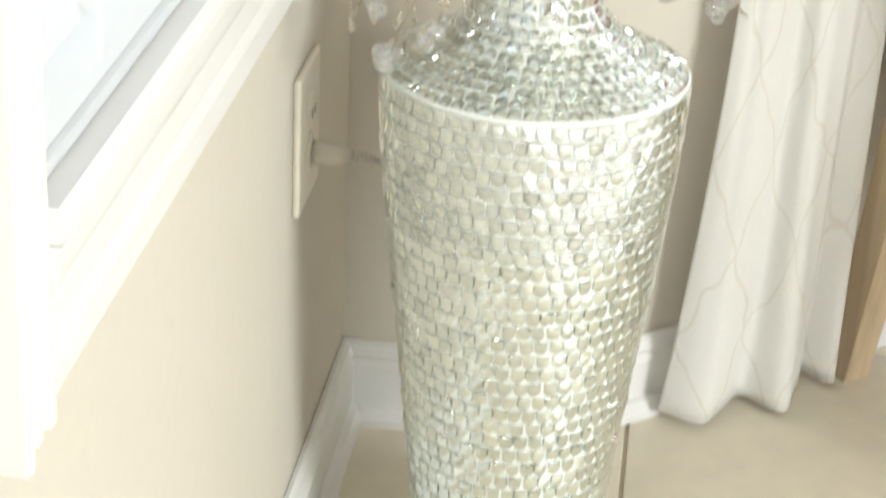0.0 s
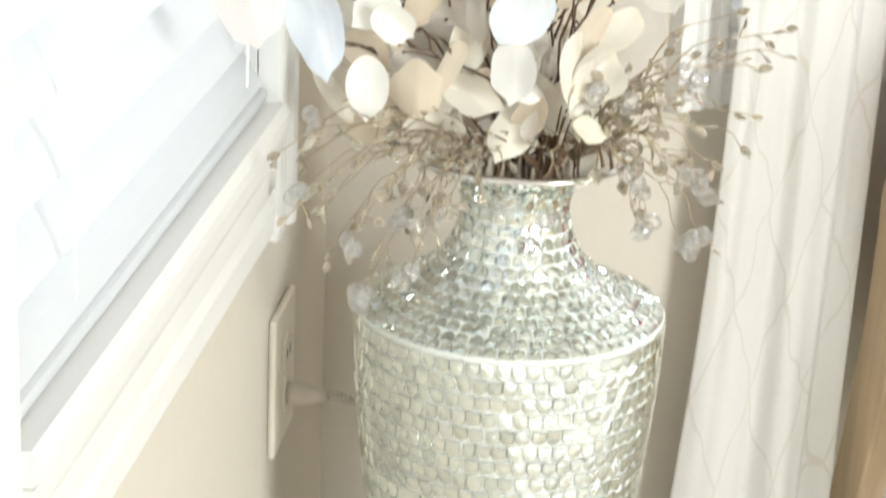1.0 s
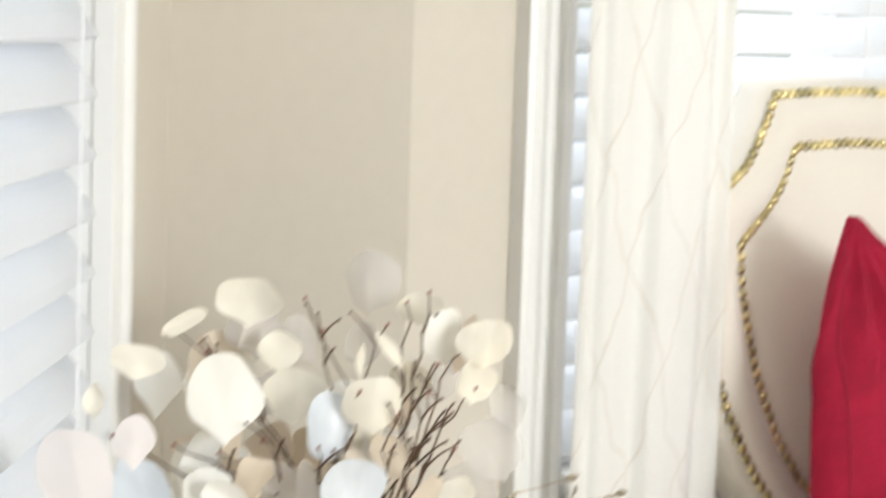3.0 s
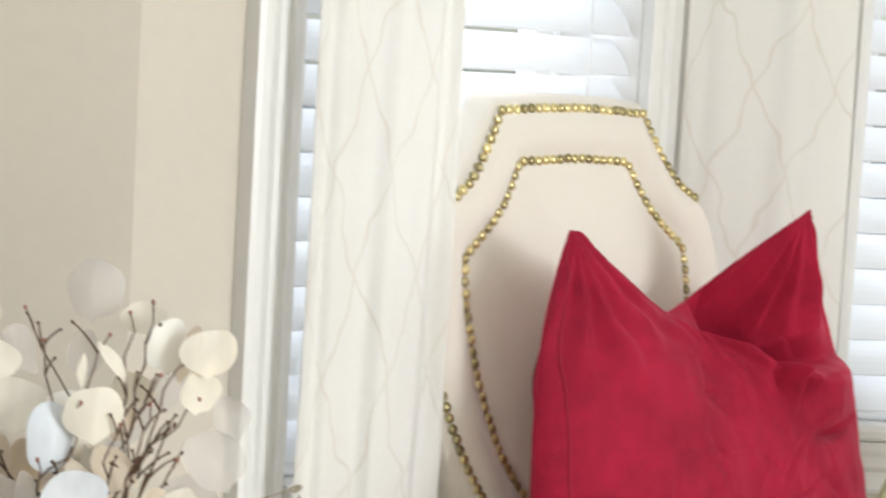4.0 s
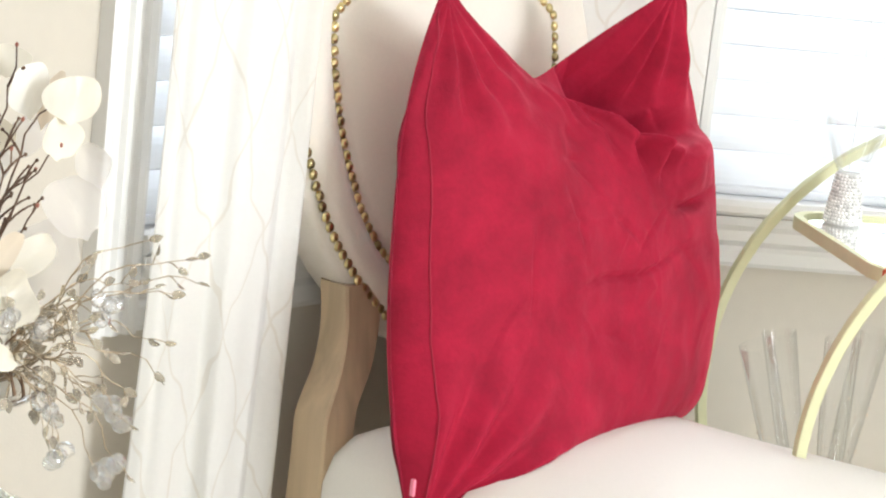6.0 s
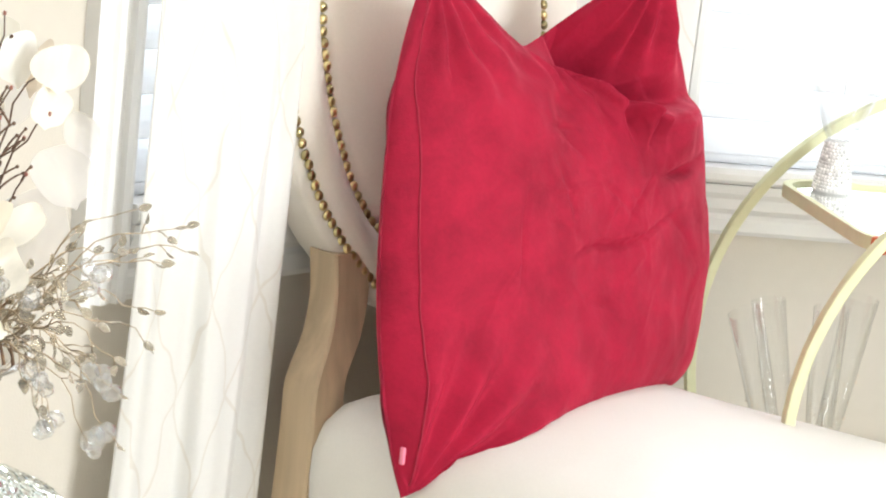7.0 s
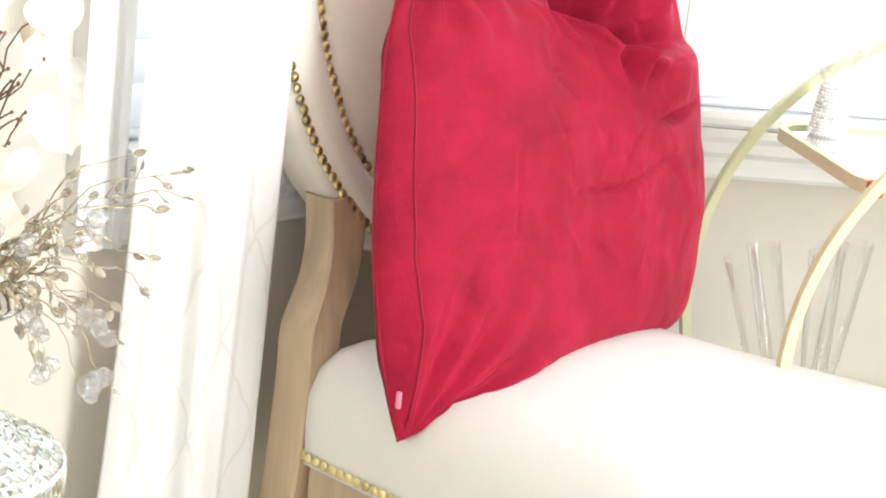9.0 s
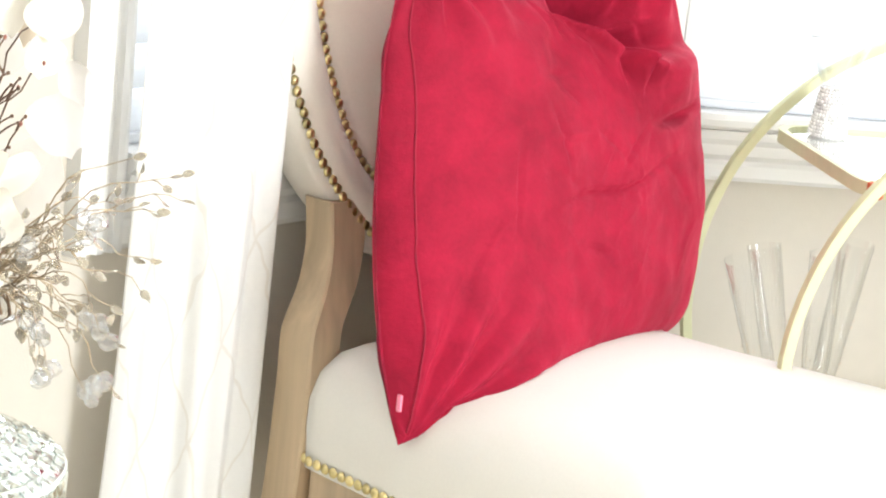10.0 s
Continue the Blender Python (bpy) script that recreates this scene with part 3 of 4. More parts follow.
for sg in (-1, 1):
    swept_post([(sg * 0.195, 0.012, 0.0, 0.018, 0.018), (sg * 0.193, -0.008, 0.15, 0.020, 0.021), (sg * 0.191, -0.030, 0.32, 0.022, 0.024),
                (sg * 0.190, -0.036, 0.44, 0.023, 0.024), (sg * 0.190, -0.036, 0.495, 0.023, 0.024), (sg * 0.184, -0.034, 0.515, 0.023, 0.023),
                (sg * 0.160, -0.026, 0.550, 0.025, 0.021), (sg * 0.146, -0.018, 0.590, 0.026, 0.020), (sg * 0.145, -0.012, 0.636, 0.027, 0.020)], "rear_leg", "limed oak curved rear leg and back post")
    swept_post([(sg * 0.235, -0.525, 0.0, 0.013, 0.013), (sg * 0.236, -0.525, 0.05, 0.016, 0.016), (sg * 0.236, -0.525, 0.28, 0.024, 0.024), (sg * 0.236, -0.525, 0.368, 0.026, 0.026)], "front_leg", "limed oak tapered front leg")


def seat_half(y):
    """Half the seat's width at depth y (negative to the front)."""
    return 0.212 + 0.045 * min(1.0, max(0.0, (-y - 0.06) / 0.48))


def seat_outline(shrink, count=120):
    """A closed outline in plan: rounded front corners, straight sides."""
    pts = []
    y0, y1, r = -0.045, -0.555, 0.05
    side = [(seat_half(y0) - 0.02, y0), (seat_half(y0), y0 - 0.02)]
    side += [(seat_half(y), y) for y in np.linspace(-0.10, y1 + r, 10)]
    side += [(seat_half(y1) - r + r * math.cos(a), y1 + r - r * math.sin(a)) for a in np.linspace(0.3, math.pi / 2, 5)]
    loop = [Vector(q) for q in side] + [Vector((-x, y)) for x, y in side[::-1]]
    acc = [0.0]
    for a, b in zip(loop, loop[1:] + loop[:1]):
        acc.append(acc[-1] + (b - a).length)
    out, j = [], 0
    for k in range(count):
        want = acc[-1] * k / count
        while acc[j + 1] < want:
            j += 1
        f = (want - acc[j]) / max(acc[j + 1] - acc[j], 1e-9)
        q = loop[j].lerp(loop[(j + 1) % len(loop)], f)
        centre = Vector((0, -0.30))
        out.append(centre + (q - centre) * shrink if shrink < 0.9 else q + (centre - q).normalized() * (1 - shrink) * 0.5)
    return out, acc[-1]


rings = [(1.0, 0.366), (1.0, 0.385), (1.004, 0.41), (1.003, 0.44), (0.985, 0.466), (0.95, 0.485), (0.90, 0.497), (0.7, 0.502), (0.6, 0.507), (0.5, 0.511), (0.4, 0.514), (0.3, 0.516), (0.15, 0.517)]
bm = bmesh.new()
made = [[bm.verts.new((q.x, q.y, z)) for q in seat_outline(s)[0]] for s, z in rings]
for a, b in zip(made, made[1:]):
    for k in range(120):
        bm.faces.new((a[k], a[(k + 1) % 120], b[(k + 1) % 120], b[k]))
bm.faces.new(made[0])
bm.faces.new(made[-1])
bmesh.ops.recalc_face_normals(bm, faces=bm.faces)
seat = part("seat", bm, SEATCLOTH, chair, "white linen upholstered seat with brass nailheads", smooth=True)
loop, around = seat_outline(1.0, round(0.9 * 1.95 / 0.0118))
for i, q in enumerate(loop):
    t = (loop[(i + 1) % len(loop)] - loop[i - 1]).normalized()
    outw = Vector((t.y, -t.x))
    if outw.dot(q - Vector((0, -0.30))) < 0:
        outw = -outw
    if q.y > -0.05:
        continue
    m = Matrix.Translation((q.x + outw.x * 0.001, q.y + outw.y * 0.001, 0.375)) @ Vector((outw.x, outw.y, 0)).to_track_quat("Z", "Y").to_matrix().to_4x4()
    shared("nail", nail_mesh, m, seat)
bm = bmesh.new()
rail = [seat_outline(0.985)[0], seat_outline(0.90)[0]]
lv = [[bm.verts.new((q.x, q.y, z)) for q in rail[0]] for z in (0.300, 0.305, 0.367)]
for a, b in zip(lv, lv[1:]):
    for k in range(120):
        bm.faces.new((a[k], a[(k + 1) % 120], b[(k + 1) % 120], b[k]))
bm.faces.new(lv[0])
bm.faces.new(lv[-1])
bmesh.ops.recalc_face_normals(bm, faces=bm.faces)
part("seat_rail", bm, WOOD, chair, "limed oak seat rail")

# ---- velvet cushion, leaning on the backrest with a chopped top ----
CH = chair.matrix_world.copy()
cushion = thing("throw_pillow", "crimson velvet throw pillow leaning on a dining chair's back", "pillow", CH)
BL, BR, TL, TR = Vector((-0.242, -0.212, 0.440)), Vector((0.262, -0.188, 0.484)), Vector((-0.122, -0.072, 0.946)), Vector((0.283, -0.068, 0.960))
LEAN = (TL + TR - BL - BR).normalized()
OUTW = (TR + BR - TL - BL).normalized().cross(LEAN).normalized()   # to the front


crng = random.Random(71)
CREASES = [(crng.uniform(-0.75, 0.75), crng.uniform(-0.6, 0.5), crng.uniform(0, math.pi), crng.uniform(0.06, 0.20), crng.uniform(0.008, 0.018), crng.uniform(-0.0042, 0.0022)) for _ in range(46)]


NOD = CH.inverted().to_3x3() @ Vector((-0.13, -0.98, 0.09))
SEAT_IN, SEAT_Z = [-0.030, 0.0, 0.01, 0.025, 0.05, 0.09, 0.14, 0.20], [0.400, 0.442, 0.464, 0.480, 0.491, 0.501, 0.508, 0.511]


def on_seat(p):
    """Lifts a point of the cover on to the seat that carries it."""
    floor_z = float(np.interp(seat_half(p.y) - abs(p.x), SEAT_IN, SEAT_Z))
    over = p.z - floor_z
    if over > 0.06:
        return p
    soft = 0.011
    lift = soft * math.log(1 + math.exp(min(40.0, -over / soft)))
    return p + Vector((0, 0, lift))


def pillow_point(a, b, front):
    """a across, b up, both -1 to 1."""
    s, t = (a + 1) / 2, (b + 1) / 2
    p = (BL.lerp(BR, s)).lerp(TL.lerp(TR, s), t)
    # sides bulge between the pointed corners
    across = (BR - BL).normalized()
    p = p + across * (math.copysign(abs(a) ** 3, a) * (0.050 if a < 0 else 0.042) * (1 - abs(b) ** (2.6 if a > 0 or b < 0 else 3.6)) * (0.75 + 0.25 * math.cos(b * (2 if a > 0 or b < 0 else 1))) * (1 - (0.45 if a > 0 else 0.0) * max(0.0, b)))
    p = p + LEAN * (-0.016 * (1 - a * a) * max(0, -b) ** 3 * (1 if b < 0 else 0))
    sag = (b + 0.30) / 1.30 if b > -0.30 else (b + 0.30) / 0.70
    puff = 0.084 * (1 - a ** 4) ** 0.55 * ((1 - sag ** 2) ** 0.75 if sag > 0 else (1 - sag ** 4) ** 0.55)
    # the near ear stands steeper and its lip curls over
    p = p + (LEAN * 0.010 - across * 0.004) * gauss(a + 0.86, 0.10) * max(0.0, b) ** 6
    # the far ear folds forward like a wing
    wa, wb = min(1.0, max(0.0, (a - 0.15) / 0.85)), min(1.0, max(0.0, (b + 0.25) / 1.10))
    wing = 0.088 * wa * wa * (3 - 2 * wa) * wb * wb * (3 - 2 * wb)
    p = p + OUTW * wing - across * 1.42 * wing
    # the chop: the top edge sinks between the ears, the front deeper than the rear
    ca = a - (0.10 if front else -0.06)
    wide = (1.08 if front else 0.93) if ca < 0 else (0.88 if front else 1.07)
    vee = max(0.0, 1.03 - math.sqrt((ca / wide) ** 2 + 0.0016)) ** 1.12
    p = p - LEAN * vee * max(0.0, t) ** 3.0 * (0.121 if front else 0.094)
    if not front:
        p = p - OUTW * 0.034 * vee * max(0.0, t) ** 6
    if front:
        puff *= 1 - 0.50 * gauss(ca, 0.30) * max(0.0, t) ** 4
        p = p - OUTW * 0.026 * gauss(a + 0.28, 0.42) * max(0.0, b) ** 2.5
        # one flap folds over the other: a deep valley curves from the chop to the far side
        fold = 0.27 + 0.73 * math.exp(-max(0.0, a - 0.08) / 0.21)
        dv = b - fold
        on = 1 / (1 + math.exp(-(a - 0.10) / 0.025))
        step = 1 / (1 + math.exp(-(dv - 0.03) / 0.013))
        p = p + OUTW * on * (0.016 * gauss(dv + 0.05, 0.055) * gauss(a - 0.2, 0.45) - 0.125 * step * max(0.0, 1 - a) ** 0.7 * math.exp(-max(0.0, dv) / 0.60) + 0.012 * gauss(dv - 0.17 - 0.15 * (a - 0.5), 0.05) * gauss(a - 0.50, 0.26))
        puff *= 1 - 0.40 * gauss(a - 0.88, 0.40) * max(0.0, b) ** 3
        # the pinch at the fold, the pouch beside it and the dent under the pouch
        p = p + OUTW * (0.026 * gauss(a - 0.345 - 0.10 * (b - 0.4), 0.020) * gauss(b - 0.38, 0.12) - 0.016 * gauss(a - 0.41, 0.030) * gauss(b - 0.36, 0.10) - 0.018 * gauss(a - 0.29, 0.030) * gauss(b - 0.42, 0.14)
                        + 0.012 * gauss(a - 0.58, 0.14) * gauss(b - 0.17, 0.10) - 0.024 * gauss(b - 0.02 - 0.5 * (a - 0.62) ** 2, 0.028) * gauss(a - 0.64, 0.15))
        # short pleats run down from the fold's edge
        p = p + OUTW * 0.0055 * math.sin(34 * (a + 0.25 * b) + 2.0 * math.sin(7 * a)) * gauss(b - min(1.0, fold) + 0.17, 0.15) * gauss(a - 0.02, 0.34)
        # creases that fan out from the lower and upper ears
        for ox, oy, w in ((-0.98, -0.98, 1.0), (-0.95, 1.0, 0.8), (0.98, 1.0, 0.8)):
            rr = math.hypot(a - ox, b - oy)
            an = math.atan2(b - oy, a - ox)
            p = p + OUTW * 0.0075 * w * math.sin(an * 17 + 3 * rr + 0.8 * math.sin(5 * an)) * gauss(rr - 0.36, 0.24)
        p = p - OUTW * 0.0085 * gauss(b + 0.20 - 0.05 * a + 0.02 * math.sin(9 * a), 0.012) * gauss(a - 0.10, 0.40)
        p = p + OUTW * 0.0035 * math.sin(17 * a + 2.4 * math.sin(5 * b)) * gauss(b - 0.62, 0.20)
        for cx, cy, an, ln, wd, hi in CREASES:
            dx, dy = a - cx, b - cy
            if abs(dx) < 0.5 and abs(dy) < 0.5:
                p = p + OUTW * 1.4 * hi * gauss(dx * math.cos(an) + dy * math.sin(an), ln) * gauss(dy * math.cos(an) - dx * math.sin(an) + 2 * dx * dy, wd)
        w = noise.noise(Vector((a * 2.6, b * 2.2, 3.1)))
        p = p + OUTW * (0.009 * w + 0.0022 * noise.noise(Vector((a * 11, b * 9, 7.7))))
    p = p + NOD * 0.050 * max(0.0, b) ** 2
    if front:
        p = p + OUTW * 0.022 * gauss(a + 0.62, 0.42) * gauss(b + 0.95, 0.26) * (1 - a ** 8)
    return on_seat(p + OUTW * (puff if front else -puff * 0.62))


bm = bmesh.new()
NP = 200
sheets = []
for front in (True, False):
    g = []
    for j in range(NP + 1):
        row = []
        for i in range(NP + 1):
            a, b = math.sin((i / NP - 0.5) * math.pi), math.sin((j / NP - 0.5) * math.pi)
            rim = i in (0, NP) or j in (0, NP)
            if not front and rim and j < NP:
                row.append(sheets[0][j][i])
            else:
                row.append(bm.verts.new(pillow_point(a, b, front)))
        g.append(row)
    sheets.append(g)
for g, flip in ((sheets[0], False), (sheets[1], True)):
    for j in range(NP):
        for i in range(NP):
            f = (g[j][i], g[j][i + 1], g[j + 1][i + 1], g[j + 1][i])
            bm.faces.new(f[::-1] if flip else f)
for i in range(NP):
    bm.faces.new((sheets[0][NP][i], sheets[0][NP][i + 1], sheets[1][NP][i + 1], sheets[1][NP][i]))
bmesh.ops.remove_doubles(bm, verts=bm.verts, dist=1e-5)
bmesh.ops.recalc_face_normals(bm, faces=bm.faces)
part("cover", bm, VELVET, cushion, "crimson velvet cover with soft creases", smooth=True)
seam = [pillow_point(-0.945 - 0.045 * max(0, -b - 0.55) * 2.2 - 0.09 * max(0, b - 0.45), b, True) + OUTW * 0.0004 for b in np.linspace(-0.95, 0.93, 60)]
part("seam", tube(seam, 0.0011, 6), SEAM, cushion, "dark red stitched seam", smooth=True)
zp = pillow_point(-0.990, -0.83, True)
part("zip_pull", box(zp - Vector((0.0022, 0.003, 0.009)), zp + Vector((0.0022, 0.003, 0.009)), 0.0018), PULL, cushion, "small pink zip pull")

# ---- mosaic vase ----
VC = Vector((-0.104, 1.608, 0))
vase = thing("floor_vase", "tall silver mirror-mosaic floor vase with narrow neck", "vase", Matrix.Translation(VC))
SHOULDER = [(0.078, 0.0), (0.086, 0.10), (0.097, 0.206), (0.110, 0.318), (0.1215, 0.425), (0.1265, 0.50), (0.1268, 0.5150)]
TOPCURVE = [(0.1262, 0.5180), (0.105, 0.529), (0.083, 0.541), (0.062, 0.557), (0.049, 0.577), (0.043, 0.600), (0.045, 0.616), (0.055, 0.632), (0.070, 0.6405), (0.083, 0.6450)]


def profile_at(prof, f):
    """A point and its way at the fraction f of a profile's length."""
    acc = [0.0]
    for a, b in zip(prof, prof[1:]):
        acc.append(acc[-1] + math.hypot(b[0] - a[0], b[1] - a[1]))
    want = min(f, 0.99999) * acc[-1]
    j = max(i for i in range(len(prof) - 1) if acc[i] <= want)
    t = (want - acc[j]) / (acc[j + 1] - acc[j])
    a, b = Vector(prof[j]), Vector(prof[j + 1])
    return a.lerp(b, t), (b - a).normalized(), acc[-1]


smooth_top = [(q.x, q.y) for q in spline([(r, z, 0) for r, z in TOPCURVE], 8)]
smooth_body = [(q.x, q.y) for q in spline([(r, z, 0) for r, z in SHOULDER], 8)]
inner = [(0.079, 0.6462), (0.066, 0.6405), (0.052, 0.632), (0.042, 0.616), (0.040, 0.60), (0.040, 0.56), (0.03, 0.55)]
part("body", lathe([(r - 0.0004, z) for r, z in smooth_body] + [(r - 0.0004, z + (-0.0004 if i < 40 else 0.0004)) for i, (r, z) in enumerate(smooth_top)] + inner, 96), VASEGROUT, vase, "pale grout between the mosaic pieces", smooth=True)
ring = bmesh.new()
lathe([(0.1250, 0.5163), (0.1270, 0.5163), (0.1274, 0.5168), (0.1265, 0.5176), (0.1250, 0.5180)], 96, ring)
part("shoulder_ring", ring, VASEGROUT, vase, "pale raised ring round the shoulder", smooth=True)
lip = lathe([(0.078, 0.6440), (0.084, 0.6455), (0.0885, 0.6465), (0.0895, 0.6490), (0.0865, 0.6505), (0.076, 0.6490), (0.062, 0.640), (0.050, 0.625)], 72)
part("lip", lip, SILVER, vase, "flared silver lip", smooth=True)


def petal_tile(w, h, thick, bm, m, rng):
    """One mosaic piece: a scale with a rounded head, slightly domed."""
    base = []
    out = [(-0.5, -0.46), (0.5, -0.46), (0.5, 0.12), (0.36, 0.38), (0.0, 0.5), (-0.36, 0.38), (-0.5, 0.12)]
    for x, y in out:
        base.append(bm.verts.new(m @ Vector((x * w, y * h, -0.0008))))
    topv = [bm.verts.new(m @ Vector((x * w * 0.93, y * h * 0.93, thick))) for x, y in out]
    mid = bm.verts.new(m @ Vector((0, 0, thick * 1.55)))
    n = len(out)
    for k in range(n):
        bm.faces.new((base[k], base[(k + 1) % n], topv[(k + 1) % n], topv[k]))
        bm.faces.new((topv[k], topv[(k + 1) % n], mid))


rng = random.Random(11)
one = bmesh.new()
petal_tile(1, 1, 1, one, Matrix.Identity(4), rng)
tile_mesh = bpy.data.meshes.new("mosaic_piece")
one.to_mesh(tile_mesh)
one.free()
tile_mesh.materials.append(MOSAIC)
rest = bmesh.new()
near = 0
camera_side = math.atan2(-VC.y, -VC.x)
for prof, step, across, lay in ((smooth_body, 0.0138, 0.0120, True), (smooth_top, 0.0108, 0.0115, False)):
    _, _, total = profile_at(prof, 0)
    rows = int(total / step)
    for j in range(rows):
        q, way, _ = profile_at(prof, (j + 0.5) / rows)
        if lay and q.y < 0.012:
            continue
        count = max(12, int(2 * math.pi * q.x / across))
        w = 2 * math.pi * q.x / count
        for k in range(count):
            a = 2 * math.pi * (k + 0.5 * (j % 2) + rng.uniform(-0.06, 0.06)) / count
            rad = Vector((math.cos(a), math.sin(a), 0))
            tang = Vector((-math.sin(a), math.cos(a), 0))
            up = rad * way.x + Vector((0, 0, way.y))
            nor = tang.cross(up)
            tilt = Matrix.Rotation(rng.gauss(0, 0.075), 3, "X") @ Matrix.Rotation(rng.gauss(0, 0.075), 3, "Y") @ Matrix.Rotation(rng.gauss(0, 0.06) + (math.pi if lay else 0.0), 3, "Z")
            rot = Matrix((tang, up, nor)).transposed() @ tilt
            m = Matrix.Translation(rad * q.x + Vector((0, 0, q.y))) @ rot.to_4x4()
            ww, hh = w * rng.uniform(0.88, 0.97), step * rng.uniform(0.95, 1.05)
            facing = math.cos(a - camera_side)
            if lay and 0.385 < q.y < 0.52 and facing > 0.50 and near < 300:
                shared("mosaic_piece", tile_mesh, m @ Matrix.Diagonal((ww, hh, 0.0013, 1)), vase)
                near += 1
            else:
                petal_tile(ww, hh, 0.0013, rest, m, rng)
tagged(part("mosaic_rest", rest, MOSAIC, vase, "small silver mirrored mosaic pieces"), kind="stuff")

# ---- dried bouquet ----
bouquet = thing("dried_bouquet", "dried white money-plant bouquet with twigs and crystal sprays in the vase", "bouquet", Matrix.Translation(VC))
LATV = Vector((VC.y, -VC.x, 0)).normalized()
FWD = Vector((-VC.x, -VC.y, 0)).normalized()


def spot(lat, z, fwd):
    return LATV * lat + FWD * fwd + Vector((0, 0, z))


def petal_mesh(w, h, rng, curl):
    """A papery disc with a notch, a rim and a slight cup."""
    bm = bmesh.new()
    n, ringcount = 28, 5
    mid = bm.verts.new((0, 0, 0))
    rings = []
    wob = [rng.uniform(-0.05, 0.05) for _ in range(5)]
    crease = rng.uniform(-0.25, 0.35)
    for r in range(1, ringcount + 1):
        f = r / ringcount
        row = []
        for k in range(n):
            a = 2 * math.pi * k / n
            rad = 1 + sum(wob[i] * math.cos((i + 1) * a + i) for i in range(5))
            rad *= 1 + 0.20 * gauss(math.remainder(a + math.pi / 2, 2 * math.pi), 0.15)
            x, y = 0.5 * w * f * rad * math.cos(a), 0.5 * h * f * rad * math.sin(a)
            zz = curl * (x * x + 0.5 * y * y) / max(w, h) + crease * math.sqrt(x * x + 1e-6) + 0.0012 * f * f * math.sin(3 * a + wob[0] * 40)
            row.append(bm.verts.new((x, y, zz)))
        rings.append(row)
    for k in range(n):
        bm.faces.new((mid, rings[0][k], rings[0][(k + 1) % n]))
    for a, b in zip(rings, rings[1:]):
        for k in range(n):
            bm.faces.new((a[k], b[k], b[(k + 1) % n], a[(k + 1) % n]))
    return bm


# colour, sideways, height, forward, width, length, turn
UPPER = [("white", -0.106, 0.839, 0.05, 0.069, 0.065, 0), ("white", -0.154, 0.846, 0.032, 0.036, 0.045, 0), ("cream", -0.158, 0.879, 0.142, 0.041, 0.023, 10),
         ("cream", -0.138, 0.886, 0.0, 0.014, 0.054, 48), ("cream", -0.089, 0.903, -0.02, 0.052, 0.036, 0), ("lilac", -0.082, 0.873, -0.04, 0.056, 0.036, 0),
         ("cream", -0.063, 0.865, -0.01, 0.033, 0.030, 0), ("cream", -0.049, 0.833, 0.0, 0.052, 0.040, 0), ("pink", -0.169, 0.846, 0.369, 0.044, 0.061, -15),
         ("pink", -0.161, 0.818, 0.125, 0.031, 0.035, 0), ("blue", -0.155, 0.766, 0.099, 0.044, 0.077, -20), ("cream", -0.132, 0.771, 0.02, 0.028, 0.050, 0),
         ("cream", -0.174, 0.868, 0.24, 0.015, 0.022, 0)]
MIDDLE = [("blue", -0.019, 0.813, 0.03, 0.039, 0.056, 10), ("cream", 0.011, 0.833, 0.04, 0.048, 0.041, 0), ("blue", -0.008, 0.771, 0.05, 0.056, 0.048, 0),
          ("lilac", 0.004, 0.917, -0.05, 0.052, 0.048, 0), ("cream", 0.047, 0.899, -0.03, 0.039, 0.026, 0), ("white", 0.067, 0.881, 0.0, 0.037, 0.044, 0),
          ("pearl", 0.099, 0.879, 0.02, 0.050, 0.036, 10), ("cream", 0.090, 0.848, 0.01, 0.045, 0.031, 20), ("cream", 0.038, 0.842, -0.03, 0.040, 0.028, 20),
          ("lilac", 0.106, 0.785, -0.04, 0.056, 0.052, -30), ("lilac", 0.119, 0.820, -0.05, 0.028, 0.036, -20), ("lilac", -0.001, 0.866, -0.06, 0.028, 0.040, 0),
          ("lilac", -0.049, 0.866, -0.06, 0.038, 0.042, 0)]
LOWER = [("cream", -0.002, 0.861, 0.01, 0.009, 0.030, 5), ("cream", 0.023, 0.870, 0.01, 0.011, 0.038, -45), ("white", -0.119, 0.711, 0.06, 0.033, 0.048, 0),
         ("pearl", -0.147, 0.698, 0.04, 0.018, 0.058, -30), ("tan", -0.080, 0.710, 0.06, 0.042, 0.044, 0), ("cream", -0.065, 0.676, 0.05, 0.050, 0.036, 0),
         ("tan", -0.057, 0.726, 0.05, 0.017, 0.050, 25), ("white", -0.007, 0.731, 0.07, 0.041, 0.044, 0), ("pearl", 0.041, 0.734, 0.06, 0.036, 0.058, 5),
         ("lilac", 0.014, 0.684, 0.05, 0.027, 0.031, 20), ("lilac", 0.085, 0.735, -0.04, 0.061, 0.078, 20), ("cream", 0.054, 0.645, 0.03, 0.017, 0.031, 25),
         ("tan", -0.028, 0.700, 0.02, 0.040, 0.044, 15)]
rng = random.Random(21)
up_tilt = math.atan2(0.30, 1.6)
FILL = [(rng.choice(("cream", "white", "tan", "lilac", "cream", "pearl", "tan")), rng.uniform(-0.135, 0.062), rng.uniform(0.668, 0.815), rng.uniform(-0.03, 0.045),
         rng.uniform(0.014, 0.046), rng.uniform(0.034, 0.056), rng.uniform(-70, 70)) for _ in range(38)]
